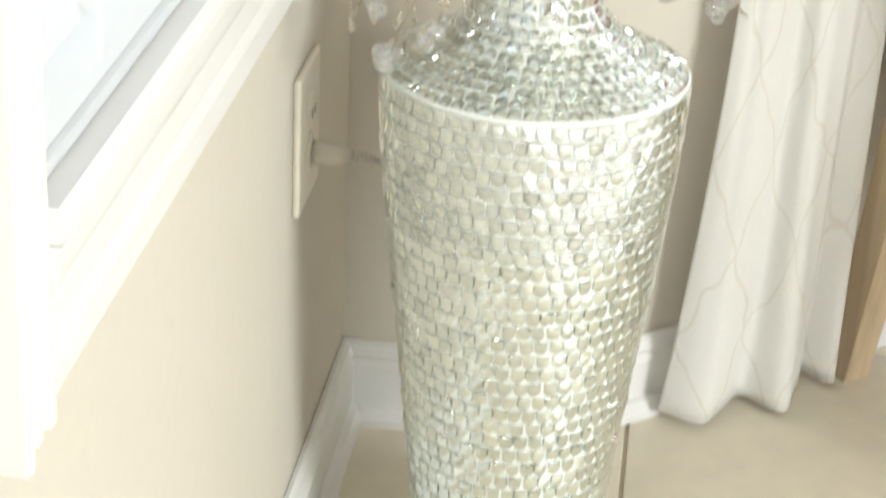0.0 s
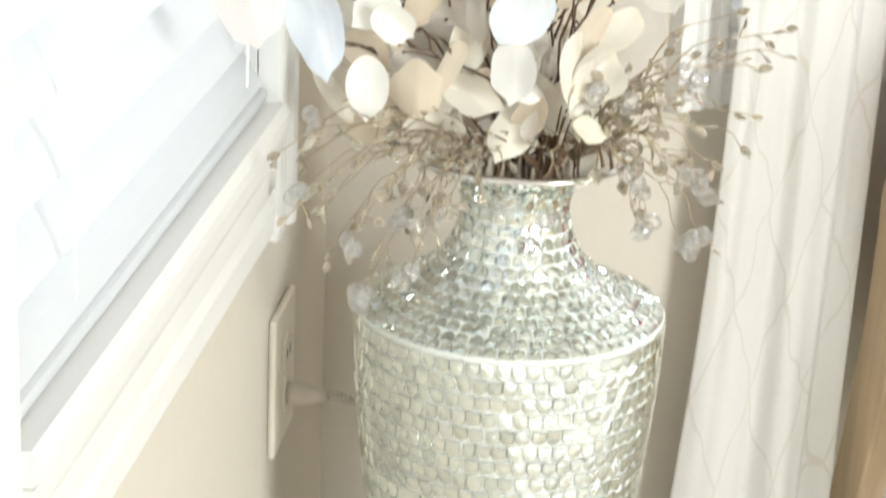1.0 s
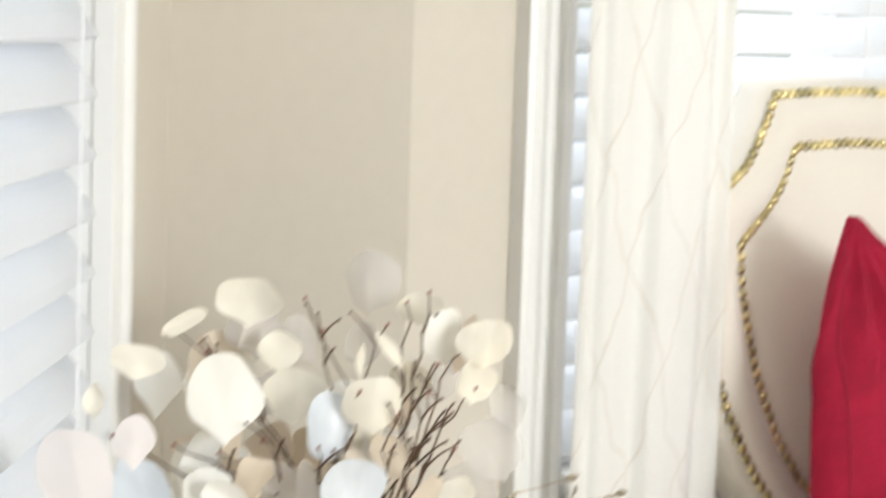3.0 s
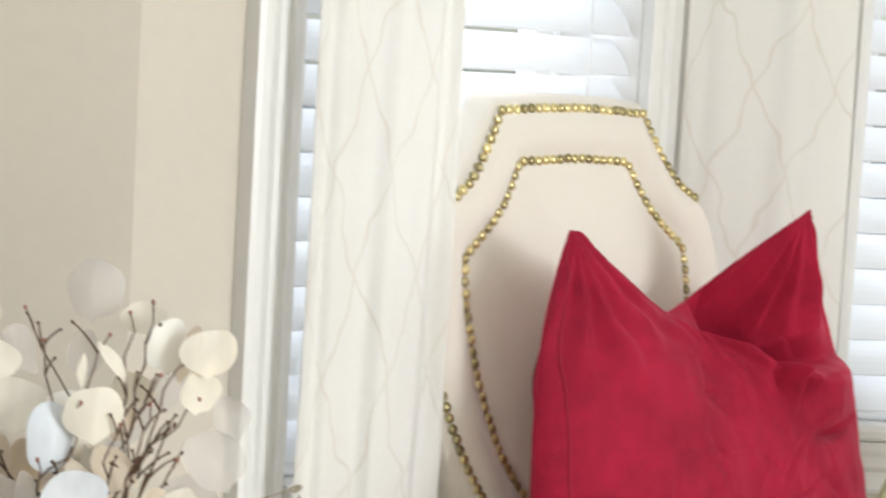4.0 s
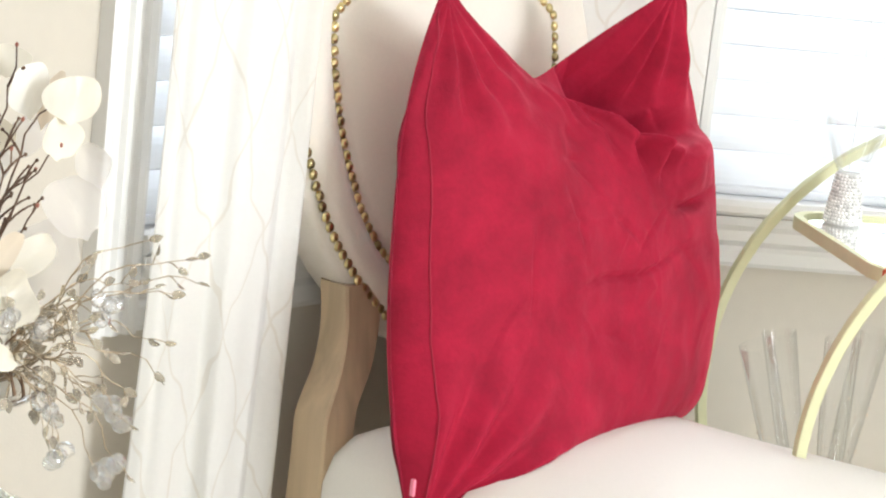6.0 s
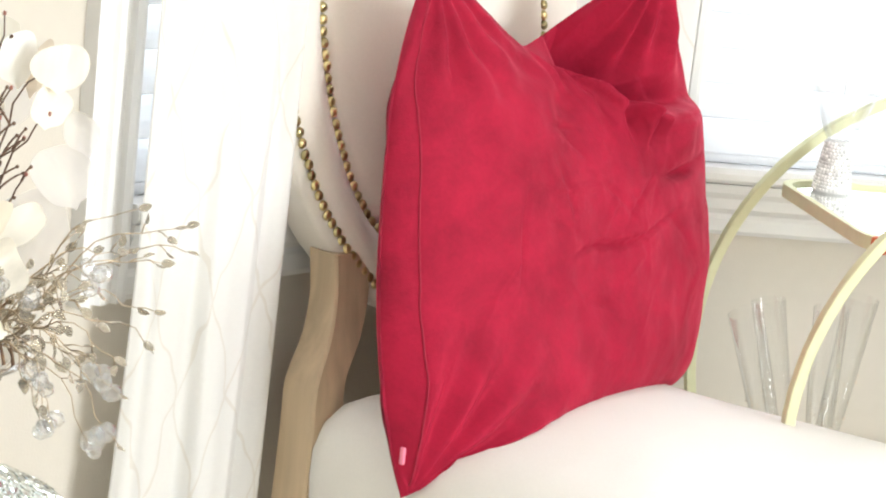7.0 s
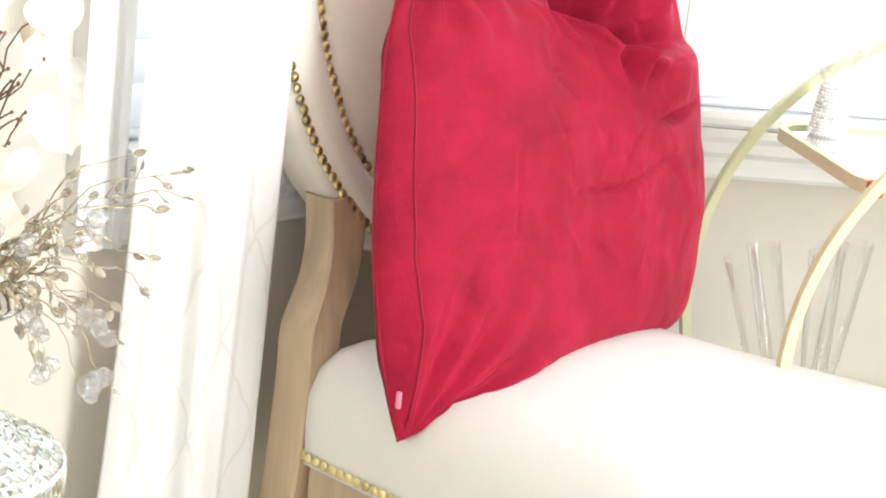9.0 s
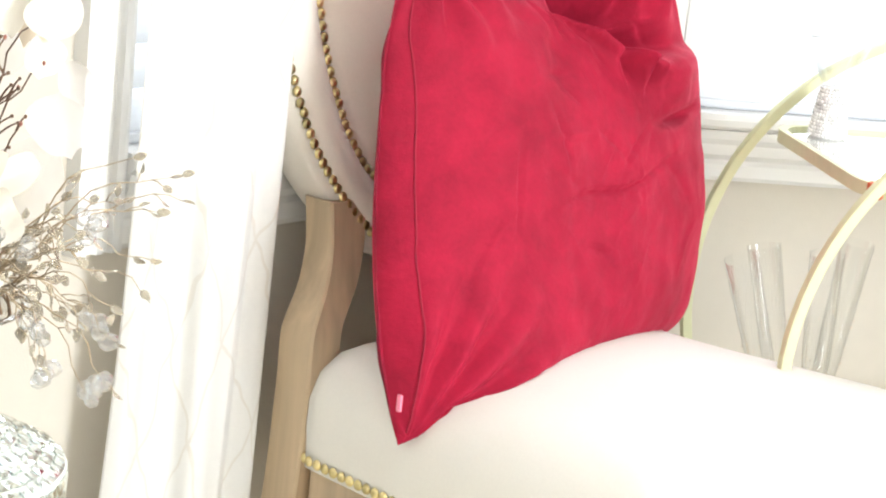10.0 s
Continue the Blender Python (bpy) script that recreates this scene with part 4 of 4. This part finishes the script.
FILL += [(rng.choice(("cream", "white", "tan", "pearl", "tan")), rng.uniform(-0.125, 0.060), rng.uniform(0.672, 0.790), rng.uniform(0.03, 0.075),
          rng.uniform(0.016, 0.040), rng.uniform(0.036, 0.052), rng.uniform(-80, 80)) for _ in range(12)]
FILL += [(rng.choice(("lilac", "tan", "cream", "lilac", "white")), rng.uniform(-0.125, 0.095), rng.uniform(0.70, 0.885), rng.uniform(-0.06, -0.015),
          rng.uniform(0.020, 0.046), rng.uniform(0.036, 0.056), rng.uniform(-80, 80)) for _ in range(26)]
for colour, lat, z, fwd, w, h, turn in UPPER + MIDDLE + LOWER + FILL:
    bm = petal_mesh(w, h, rng, rng.uniform(-1.0, 1.2))
    rot = Matrix((LATV, Vector((0, 0, 1)), FWD)).transposed().to_4x4()
    rot = rot @ Matrix.Rotation(rng.gauss(-0.12, 0.24), 4, "X") @ Matrix.Rotation(rng.gauss(0.28, 0.30), 4, "Y") @ Matrix.Rotation(radians(-turn), 4, "Z")
    ob = part("petal", bm, PETALS[colour], bouquet, "", smooth=True)
    ob.matrix_basis = Matrix.Translation(spot(lat, z, fwd)) @ rot


def arc(a, b, sag, steps=8):
    a, b = Vector(a), Vector(b)
    mid = a.lerp(b, 0.55) + Vector((0, 0, sag))
    return [a.lerp(mid, t).lerp(mid.lerp(b, t), t) for t in [i / steps for i in range(steps + 1)]]


# bare twigs that fork towards the petals, with little red buds
twig_tips = [(-0.150, 0.880, 0.0), (-0.045, 0.905, 0.0), (-0.030, 0.880, 0.0), (0.035, 0.905, 0.01), (0.052, 0.915, 0.02), (0.085, 0.872, 0.02), (0.090, 0.842, 0.03),
             (-0.120, 0.862, 0.01), (0.060, 0.860, 0.03), (0.072, 0.822, 0.03),
             (-0.050, 0.755, 0.0), (0.045, 0.790, 0.02), (-0.185, 0.806, 0.07), (-0.105, 0.795, 0.07), (-0.072, 0.805, 0.07), (-0.030, 0.800, 0.07),
             (0.000, 0.842, 0.06), (0.020, 0.890, 0.03), (-0.140, 0.798, 0.06), (0.074, 0.800, 0.06), (0.030, 0.826, 0.06), (0.052, 0.842, 0.06), (-0.095, 0.745, 0.08), (-0.150, 0.742, 0.07)]
for lat, z, fwd in twig_tips:
    root = spot(rng.uniform(-0.02, 0.03), 0.645, rng.uniform(-0.035, -0.010))
    tip = spot(lat, z, fwd - 0.02)
    bow = LATV * rng.uniform(-0.016, 0.016) + FWD * rng.uniform(-0.008, 0.010)
    line = [q + bow * math.sin(math.pi * i / 12) + LATV * 0.003 * math.sin(i * 0.9 + lat * 90) * min(1, i / 4) * (i < 12) for i, q in enumerate(arc(root, tip, 0.03, 12))]
    line = [q + Vector([rng.gauss(0, 0.0016) for _ in range(3)]) * (0 if i in (0, 12) else 1) for i, q in enumerate(line)]
    bm = tube(line, [0.0014 - 0.0008 * i / 12 for i in range(13)], 6)
    for _ in range(3):
        i = rng.randint(6, 11)
        side = line[i] + (tip - root).normalized() * rng.uniform(0.012, 0.026) + LATV * rng.uniform(-0.022, 0.022) + FWD * rng.uniform(-0.008, 0.012)
        tube(arc(line[i], side, 0.004, 4), [0.0011, 0.001, 0.0009, 0.0008, 0.0007], 5, bm)
        bmesh.ops.create_icosphere(bm, subdivisions=1, radius=0.0017, matrix=Matrix.Translation(side))
    part("twig", bm, TWIG, bouquet, "dark brown forked twig", smooth=True)
    bud = bmesh.new()
    bmesh.ops.create_icosphere(bud, subdivisions=1, radius=0.0017, matrix=Matrix.Translation(tip) @ Matrix.Diagonal((1, 1, 1.3, 1)))
    part("bud", bud, TIP, bouquet)

moss = bmesh.new()
for _ in range(46):
    a = spot(rng.gauss(0.02, 0.022), 0.645 + rng.uniform(-0.01, 0.01), rng.gauss(0.02, 0.02))
    b = a + LATV * rng.gauss(0, 0.02) + FWD * rng.gauss(0.006, 0.014) + Vector((0, 0, rng.uniform(0.015, 0.055)))
    tube(arc(a, b, 0.006, 4), [0.0016, 0.0013, 0.001, 0.0008, 0.0005], 5, moss)
tagged(part("stem_bundle", moss, BROWN, bouquet, "bundle of dark dried stems in the vase mouth"), kind="stuff")


def leaf_shape():
    """A small pointed leaf with a midrib fold, one long along x."""
    bm = bmesh.new()
    out = [(0, 0), (0.22, 0.23), (0.55, 0.29), (0.82, 0.18), (1, 0), (0.82, -0.18), (0.55, -0.29), (0.22, -0.23)]
    top = [bm.verts.new((x, y, abs(y) * 0.4)) for x, y in out]
    low = [bm.verts.new((x, y, abs(y) * 0.4 - 0.03)) for x, y in out]
    for vs, flip in ((top, 1), (low, -1)):
        bm.faces.new([vs[i] for i in (0, 4, 3, 2, 1)][::flip])
        bm.faces.new([vs[i] for i in (0, 7, 6, 5, 4)][::flip])
    for k in range(8):
        bm.faces.new((top[k], low[k], low[(k + 1) % 8], top[(k + 1) % 8]))
    bmesh.ops.recalc_face_normals(bm, faces=bm.faces)
    me = bpy.data.meshes.new("leaf")
    bm.to_mesh(me)
    bm.free()
    me.materials.append(GLEAF)
    return me


LEAF = leaf_shape()


def leaf_on(spray, p, way, size, rng):
    """Hangs one leaf on a spray at p, pointing along way."""
    way = Vector(way).normalized()
    side = way.cross(Vector((rng.gauss(0, 1), rng.gauss(0, 1), rng.gauss(0, 1)))).normalized()
    m = Matrix((way, side, way.cross(side))).transposed().to_4x4()
    shared("leaf", LEAF, Matrix.Translation(p) @ m @ Matrix.Scale(size, 4), spray)


# drooping wire sprays: sideways, height, forward of each tip, and its beads
SPRAYS = [(-0.164, 0.635, 0.094, 3), (-0.084, 0.620, 0.09, 3), (-0.062, 0.614, 0.08, 2), (-0.128, 0.595, 0.09, 2), (-0.078, 0.572, 0.095, 3), (-0.112, 0.553, 0.09, 4),
          (-0.012, 0.630, 0.09, 2), (0.054, 0.712, 0.06, 2), (0.080, 0.701, 0.05, 1), (0.135, 0.722, 0.03, 3), (0.104, 0.607, 0.05, 4), (0.094, 0.644, 0.06, 3),
          (0.144, 0.636, 0.03, 3), (0.150, 0.596, 0.03, 2), (0.141, 0.579, 0.03, 2), (-0.158, 0.679, 0.06, 2), (0.010, 0.600, 0.09, 1), (0.030, 0.620, 0.085, 2)]
PLAIN = [(0.161, 0.774, 0.02), (0.191, 0.760, 0.02), (0.201, 0.742, 0.02), (0.182, 0.732, 0.02), (0.174, 0.668, 0.02), (0.167, 0.695, 0.02), (0.142, 0.741, 0.03), (0.120, 0.700, 0.05),
         (-0.17, 0.692, 0.184), (-0.145, 0.620, 0.08), (-0.100, 0.640, 0.09), (-0.150, 0.640, 0.09), (0.085, 0.680, 0.07), (0.110, 0.665, 0.06), (-0.030, 0.655, 0.09), (-0.060, 0.640, 0.1),
         (-0.120, 0.660, 0.085), (0.060, 0.660, 0.08), (0.150, 0.660, 0.04), (-0.168, 0.631, 0.144),
         (-0.160, 0.660, 0.08), (-0.135, 0.640, 0.10), (-0.115, 0.615, 0.09), (-0.090, 0.655, 0.10), (-0.075, 0.610, 0.09), (-0.140, 0.585, 0.08), (-0.050, 0.630, 0.10),
         (-0.105, 0.585, 0.09), (0.135, 0.690, 0.05), (0.100, 0.720, 0.05), (0.125, 0.650, 0.05), (0.090, 0.625, 0.06)]


def bead_mesh(bm, p, r, rng):
    """A faceted crystal."""
    m = Matrix.Translation(p) @ Matrix.Rotation(rng.uniform(0, 3), 4, Vector((rng.gauss(0, 1), rng.gauss(0, 1), 1)).normalized()) @ Matrix.Diagonal((1, 1, rng.uniform(1.0, 1.35), 1))
    bmesh.ops.create_icosphere(bm, subdivisions=2, radius=r, matrix=m)


rng = random.Random(33)
for lat, z, fwd, beads in SPRAYS + [(*q, 0) for q in PLAIN]:
    root = spot(0.012 + math.copysign(0.03, lat), 0.652, 0.03)
    tip = spot(lat, z, fwd)
    line = arc(root, tip, 0.055 + 0.25 * max(0.0, 0.66 - z), 12)
    ph = rng.uniform(0, 6)
    line = [q + (Vector((0, 0, 1)) * math.sin(i * 1.1 + ph) + FWD * math.cos(i * 0.9 + ph) + LATV * math.sin(i * 1.7 + ph) * 0.6) * 0.0046 * min(1, i / 3) * (i < 12) for i, q in enumerate(line)]
    bm = tube(line, [0.0009 - 0.0005 * i / 12 for i in range(13)], 5)
    hung = []
    for i in range(3, 13):
        if rng.random() < 0.55:
            way = (line[min(i + 1, 12)] - line[i - 1]).normalized() + Vector([rng.gauss(0, 0.7) for _ in range(3)])
            e = line[i] + way.normalized() * rng.uniform(0.006, 0.016)
            tube([line[i], line[i].lerp(e, 0.5) + Vector((0, 0, 0.001)), e], 0.0006, 4, bm)
            hung.append((e, way, rng.uniform(0.009, 0.0135)))
    if not beads:
        hung.append((tip, tip - line[-3], 0.012))
    spray = part("wire_spray", bm, WIRE, bouquet, "champagne wire spray", smooth=True)
    for e, way, size in hung:
        leaf_on(spray, e, way, size, rng)
    for k in range(beads + 1 if beads else 0):
        off = Vector((0, 0, 0)) if k == 0 else LATV * rng.uniform(-0.011, 0.011) + Vector((0, 0, rng.uniform(-0.010, 0.008))) + FWD * rng.uniform(-0.006, 0.006)
        bb = bmesh.new()
        bead_mesh(bb, tip + off, rng.uniform(0.0056, 0.0076), rng)
        part("crystal_bead", bb, CRYSTAL, spray)

# ---- outlet and plug ----
OY, OZ = 1.655, 0.421
outlet = thing("wall_outlet", "ivory double wall outlet with a plug in it", "outlet", Matrix.Translation((WX, OY, OZ)))
part("plate", box((0.0, -0.046, -0.0635), (0.0065, 0.046, 0.0635), 0.0025), PLASTIC, outlet)
for dz in (0.0195, -0.0195):
    socket = part("socket", merge(lathe([(0.0165, 0), (0.0165, 0.0022), (0.0155, 0.003)], 24)), PLASTIC, outlet, "raised round socket face")
    socket.matrix_basis = Matrix.Translation((0.0062, 0, dz)) @ Matrix.Rotation(radians(90), 4, "Y")
    for dy in (-0.006, 0.006):
        part("slot", box((-0.004, dy - 0.001, 0.0026), (0.004, dy + 0.001, 0.0034)), SLOT, socket)
screw = part("screw", lathe([(0.003, 0.0), (0.003, 0.001), (0.002, 0.0016)], 12), PLASTIC, outlet)
screw.matrix_basis = Matrix.Translation((0.0064, 0, 0)) @ Matrix.Rotation(radians(90), 4, "Y")
lead = thing("power_cord", "taupe power cord and plug running behind the vase", "power cord", Matrix.Translation((WX, OY, OZ - 0.0195)))
plug = part("plug", moved(lathe([(0.0105, 0.0), (0.0110, 0.004), (0.0100, 0.016), (0.0075, 0.026), (0.0055, 0.034)], 20), Matrix.Translation((0.0095, 0, 0)) @ Matrix.Rotation(radians(90), 4, "Y")), CABLE, lead, "taupe round plug", smooth=True)
for k in range(6):
    rib = moved(lathe([(0.0042, 0), (0.0052, 0.0008), (0.0042, 0.0018)], 14), Matrix.Translation((0.0440 + 0.0036 * k, 0.0012 * k, -0.0002 * k * k)) @ Matrix.Rotation(radians(90), 4, "Y"))
    part("strain_relief", rib, CABLE, plug)
run = spline([(0.043, 0, 0), (0.066, 0.006, -0.006), (0.10, 0.030, -0.030), (0.14, 0.085, -0.12), (0.17, 0.14, -0.28), (0.185, 0.155, -0.375), (0.20, 0.13, -0.3985), (0.21, 0.10, -0.3985)], 8)
part("cord", tube(run, 0.0030, 8), CABLE, lead, smooth=True)

# ---- bar cart ----
CX, CZ, CR, REAR, FRONT = 1.095, 0.50, 0.333, 2.36, 2.0
cart = thing("bar_cart", "brushed gold round bar cart with mirrored shelves", "bar cart", Matrix.Translation((CX, 0, 0)))


def hoop(y):
    """A flat band bent to a circle in the plane y."""
    bm = bmesh.new()
    n = 96
    rings = []
    for k in range(n):
        a = 2 * math.pi * k / n
        row = []
        for rr, yy in ((CR - 0.006, -0.007), (CR + 0.006, -0.007), (CR + 0.006, 0.007), (CR - 0.006, 0.007)):
            row.append(bm.verts.new((rr * math.cos(a), y + yy, CZ + rr * math.sin(a))))
        rings.append(row)
    for k in range(n):
        a, b = rings[k], rings[(k + 1) % n]
        for i in range(4):
            bm.faces.new((a[i], a[(i + 1) % 4], b[(i + 1) % 4], b[i]))
    bmesh.ops.recalc_face_normals(bm, faces=bm.faces)
    return bm


for y in (REAR, FRONT):
    h = part("hoop", hoop(y), GOLD, cart, "brushed gold flat round hoop")
    m = h.modifiers.new("bevel", "BEVEL")
    m.width, m.segments = 0.0015, 2


def shelf(z, name_label):
    half = math.sqrt(CR * CR - (z - CZ) ** 2)
    y0, y1, r = FRONT + 0.012, REAR - 0.012, 0.05
    loop = []
    for cx, cy, a0 in ((half - r, y1 - r, 0), (-half + r, y1 - r, 90), (-half + r, y0 + r, 180), (half - r, y0 + r, 270)):
        for k in range(9):
            a = radians(a0 + 90 * k / 8)
            loop.append((cx + r * math.cos(a), cy + r * math.sin(a)))
    bm = bmesh.new()
    n = len(loop)
    cy = (y0 + y1) / 2
    rows = []
    for f, dz in ((0.0, -0.0075), (0.0, 0.0075), (0.008, 0.0075), (0.008, -0.0075)):
        rows.append([bm.verts.new((x - math.copysign(f, x), y - math.copysign(f, y - cy), z + dz)) for x, y in loop])
    for i in range(4):
        a, b = rows[i], rows[(i + 1) % 4]
        for k in range(n):
            bm.faces.new((a[k], a[(k + 1) % n], b[(k + 1) % n], b[k]))
    bmesh.ops.recalc_face_normals(bm, faces=bm.faces)
    sh = part("shelf", bm, GOLD, cart, name_label)
    bm = bmesh.new()
    low, high = ([bm.verts.new((x - math.copysign(0.0075, x), y - math.copysign(0.0075, y - cy), z + dz)) for x, y in loop] for dz in (-0.003, 0.003))
    for k in range(n):
        bm.faces.new((low[k], low[(k + 1) % n], high[(k + 1) % n], high[k]))
    bm.faces.new(low[::-1])
    bm.faces.new(high)
    part("mirror", bm, MIRROR, sh, "mirrored glass inset")
    return half


half = shelf(0.700, "brushed gold shelf rim")
shelf(0.360, "brushed gold lower shelf rim")
# added block: the pillow's red reflection on the rim corner, no real bracket
part("corner_reflection", moved(box((-0.009, -0.006, -0.009), (0.009, 0.004, 0.009), 0.003), Matrix.Translation((-half + 0.0145, FRONT + 0.0265, 0.700)) @ Matrix.Rotation(radians(-45), 4, "Z")), RED_REFLECTION, cart, "small red block standing in for the pillow's reflection on the shelf corner")
for sx in (-1, 1):
    for y in (FRONT, REAR):
        stem = part("castor", tube([(sx * 0.16, y, 0.045), (sx * 0.16, y, 0.21)], 0.008, 10), GOLD, cart)
        part("wheel", moved(lathe([(0.020, -0.007), (0.024, -0.005), (0.024, 0.005), (0.020, 0.007)], 24), Matrix.Translation((sx * 0.16, y, 0.0245)) @ Matrix.Rotation(radians(90), 4, "X")), GOLD, stem)

# jewelled goblet on the upper shelf
goblet = thing("jewelled_goblet", "clear glass goblet on a rhinestone-covered base", "goblet", Matrix.Translation((0.886, 2.300, 0.7032)))
part("base", lathe([(0.021, 0.0), (0.0225, 0.002), (0.0145, 0.060), (0.013, 0.062)], 32), RHINE, goblet)
stones = bmesh.new()
for j in range(15):
    z = 0.004 + j * 0.0039
    r = 0.0222 - (0.008) * z / 0.06
    c = int(2 * math.pi * r / 0.0042)
    for k in range(c):
        a = 2 * math.pi * (k + 0.5 * (j % 2)) / c
        bmesh.ops.create_icosphere(stones, subdivisions=1, radius=0.0022, matrix=Matrix.Translation((r * math.cos(a), r * math.sin(a), z)))
tagged(part("rhinestone_cover", stones, RHINE, goblet, "rows of sparkling rhinestones"), kind="stuff")
part("bowl", lathe([(0.012, 0.0625), (0.016, 0.066), (0.022, 0.078), (0.031, 0.098), (0.041, 0.125)], 40, None, True), CLEAR, goblet, "flared clear glass bowl", smooth=True)

# clear flutes with glitter on the lower shelf
rng = random.Random(44)
FLUTES = [(0.838, 2.20, -13, 4, 0.225), (0.860, 2.24, -8, -6, 0.215), (0.872, 2.18, -3, 5, 0.230), (0.905, 2.26, 3, 4, 0.225), (0.960, 2.12, 9, 4, 0.215), (0.985, 2.18, 5, -5, 0.220), (1.000, 2.10, 14, 6, 0.205)]
for x, y, lean, nod, tall in FLUTES:
    fl = thing("champagne_flute", "clear plastic flute flecked with copper glitter on the lower shelf", "flute",
               Matrix.Translation((x, y, 0.368)) @ Matrix.Rotation(radians(lean * 1.5), 4, "Y") @ Matrix.Rotation(radians(nod), 4, "X"), group="flutes on the cart")
    part("cup", lathe([(0.010, 0.004), (0.0125, 0.03), (0.0165, 0.11), (0.0200, tall)], 28, None, True), CLEAR, fl, smooth=True)
    gl = bmesh.new()
    for _ in range(70):
        z = 0.015 + abs(rng.gauss(0, 0.055))
        a = rng.uniform(0, 2 * math.pi)
        r = 0.0125 + 0.04 * z + 0.0004
        bmesh.ops.create_icosphere(gl, subdivisions=1, radius=rng.uniform(0.0006, 0.0012), matrix=Matrix.Translation((r * math.cos(a), r * math.sin(a), min(z, tall - 0.01))))
    tagged(part("glitter", gl, GLITTER, fl, "copper glitter flecks"), kind="stuff")

# ---- floor tiles ----
SZ = 0.457
tile = box((-SZ / 2 + 0.0022, -SZ / 2 + 0.0022, -0.012), (SZ / 2 - 0.0022, SZ / 2 - 0.0022, 0.0), 0.0015)
floor_tile = bpy.data.meshes.new("tile")
tile.to_mesh(floor_tile)
tile.free()
floor_tile.materials.append(TILE)
for i in range(-2, 8):
    for j in range(-11, 4):
        x, y = -0.002 + SZ * (i + 0.5), 1.70 + SZ * (j + 0.5)
        if x - SZ / 2 > 3.0 or x + SZ / 2 < -0.35 or y - SZ / 2 > 2.6:
            continue
        shared("tile", floor_tile, Matrix.Translation((x, y, 0)), floor)
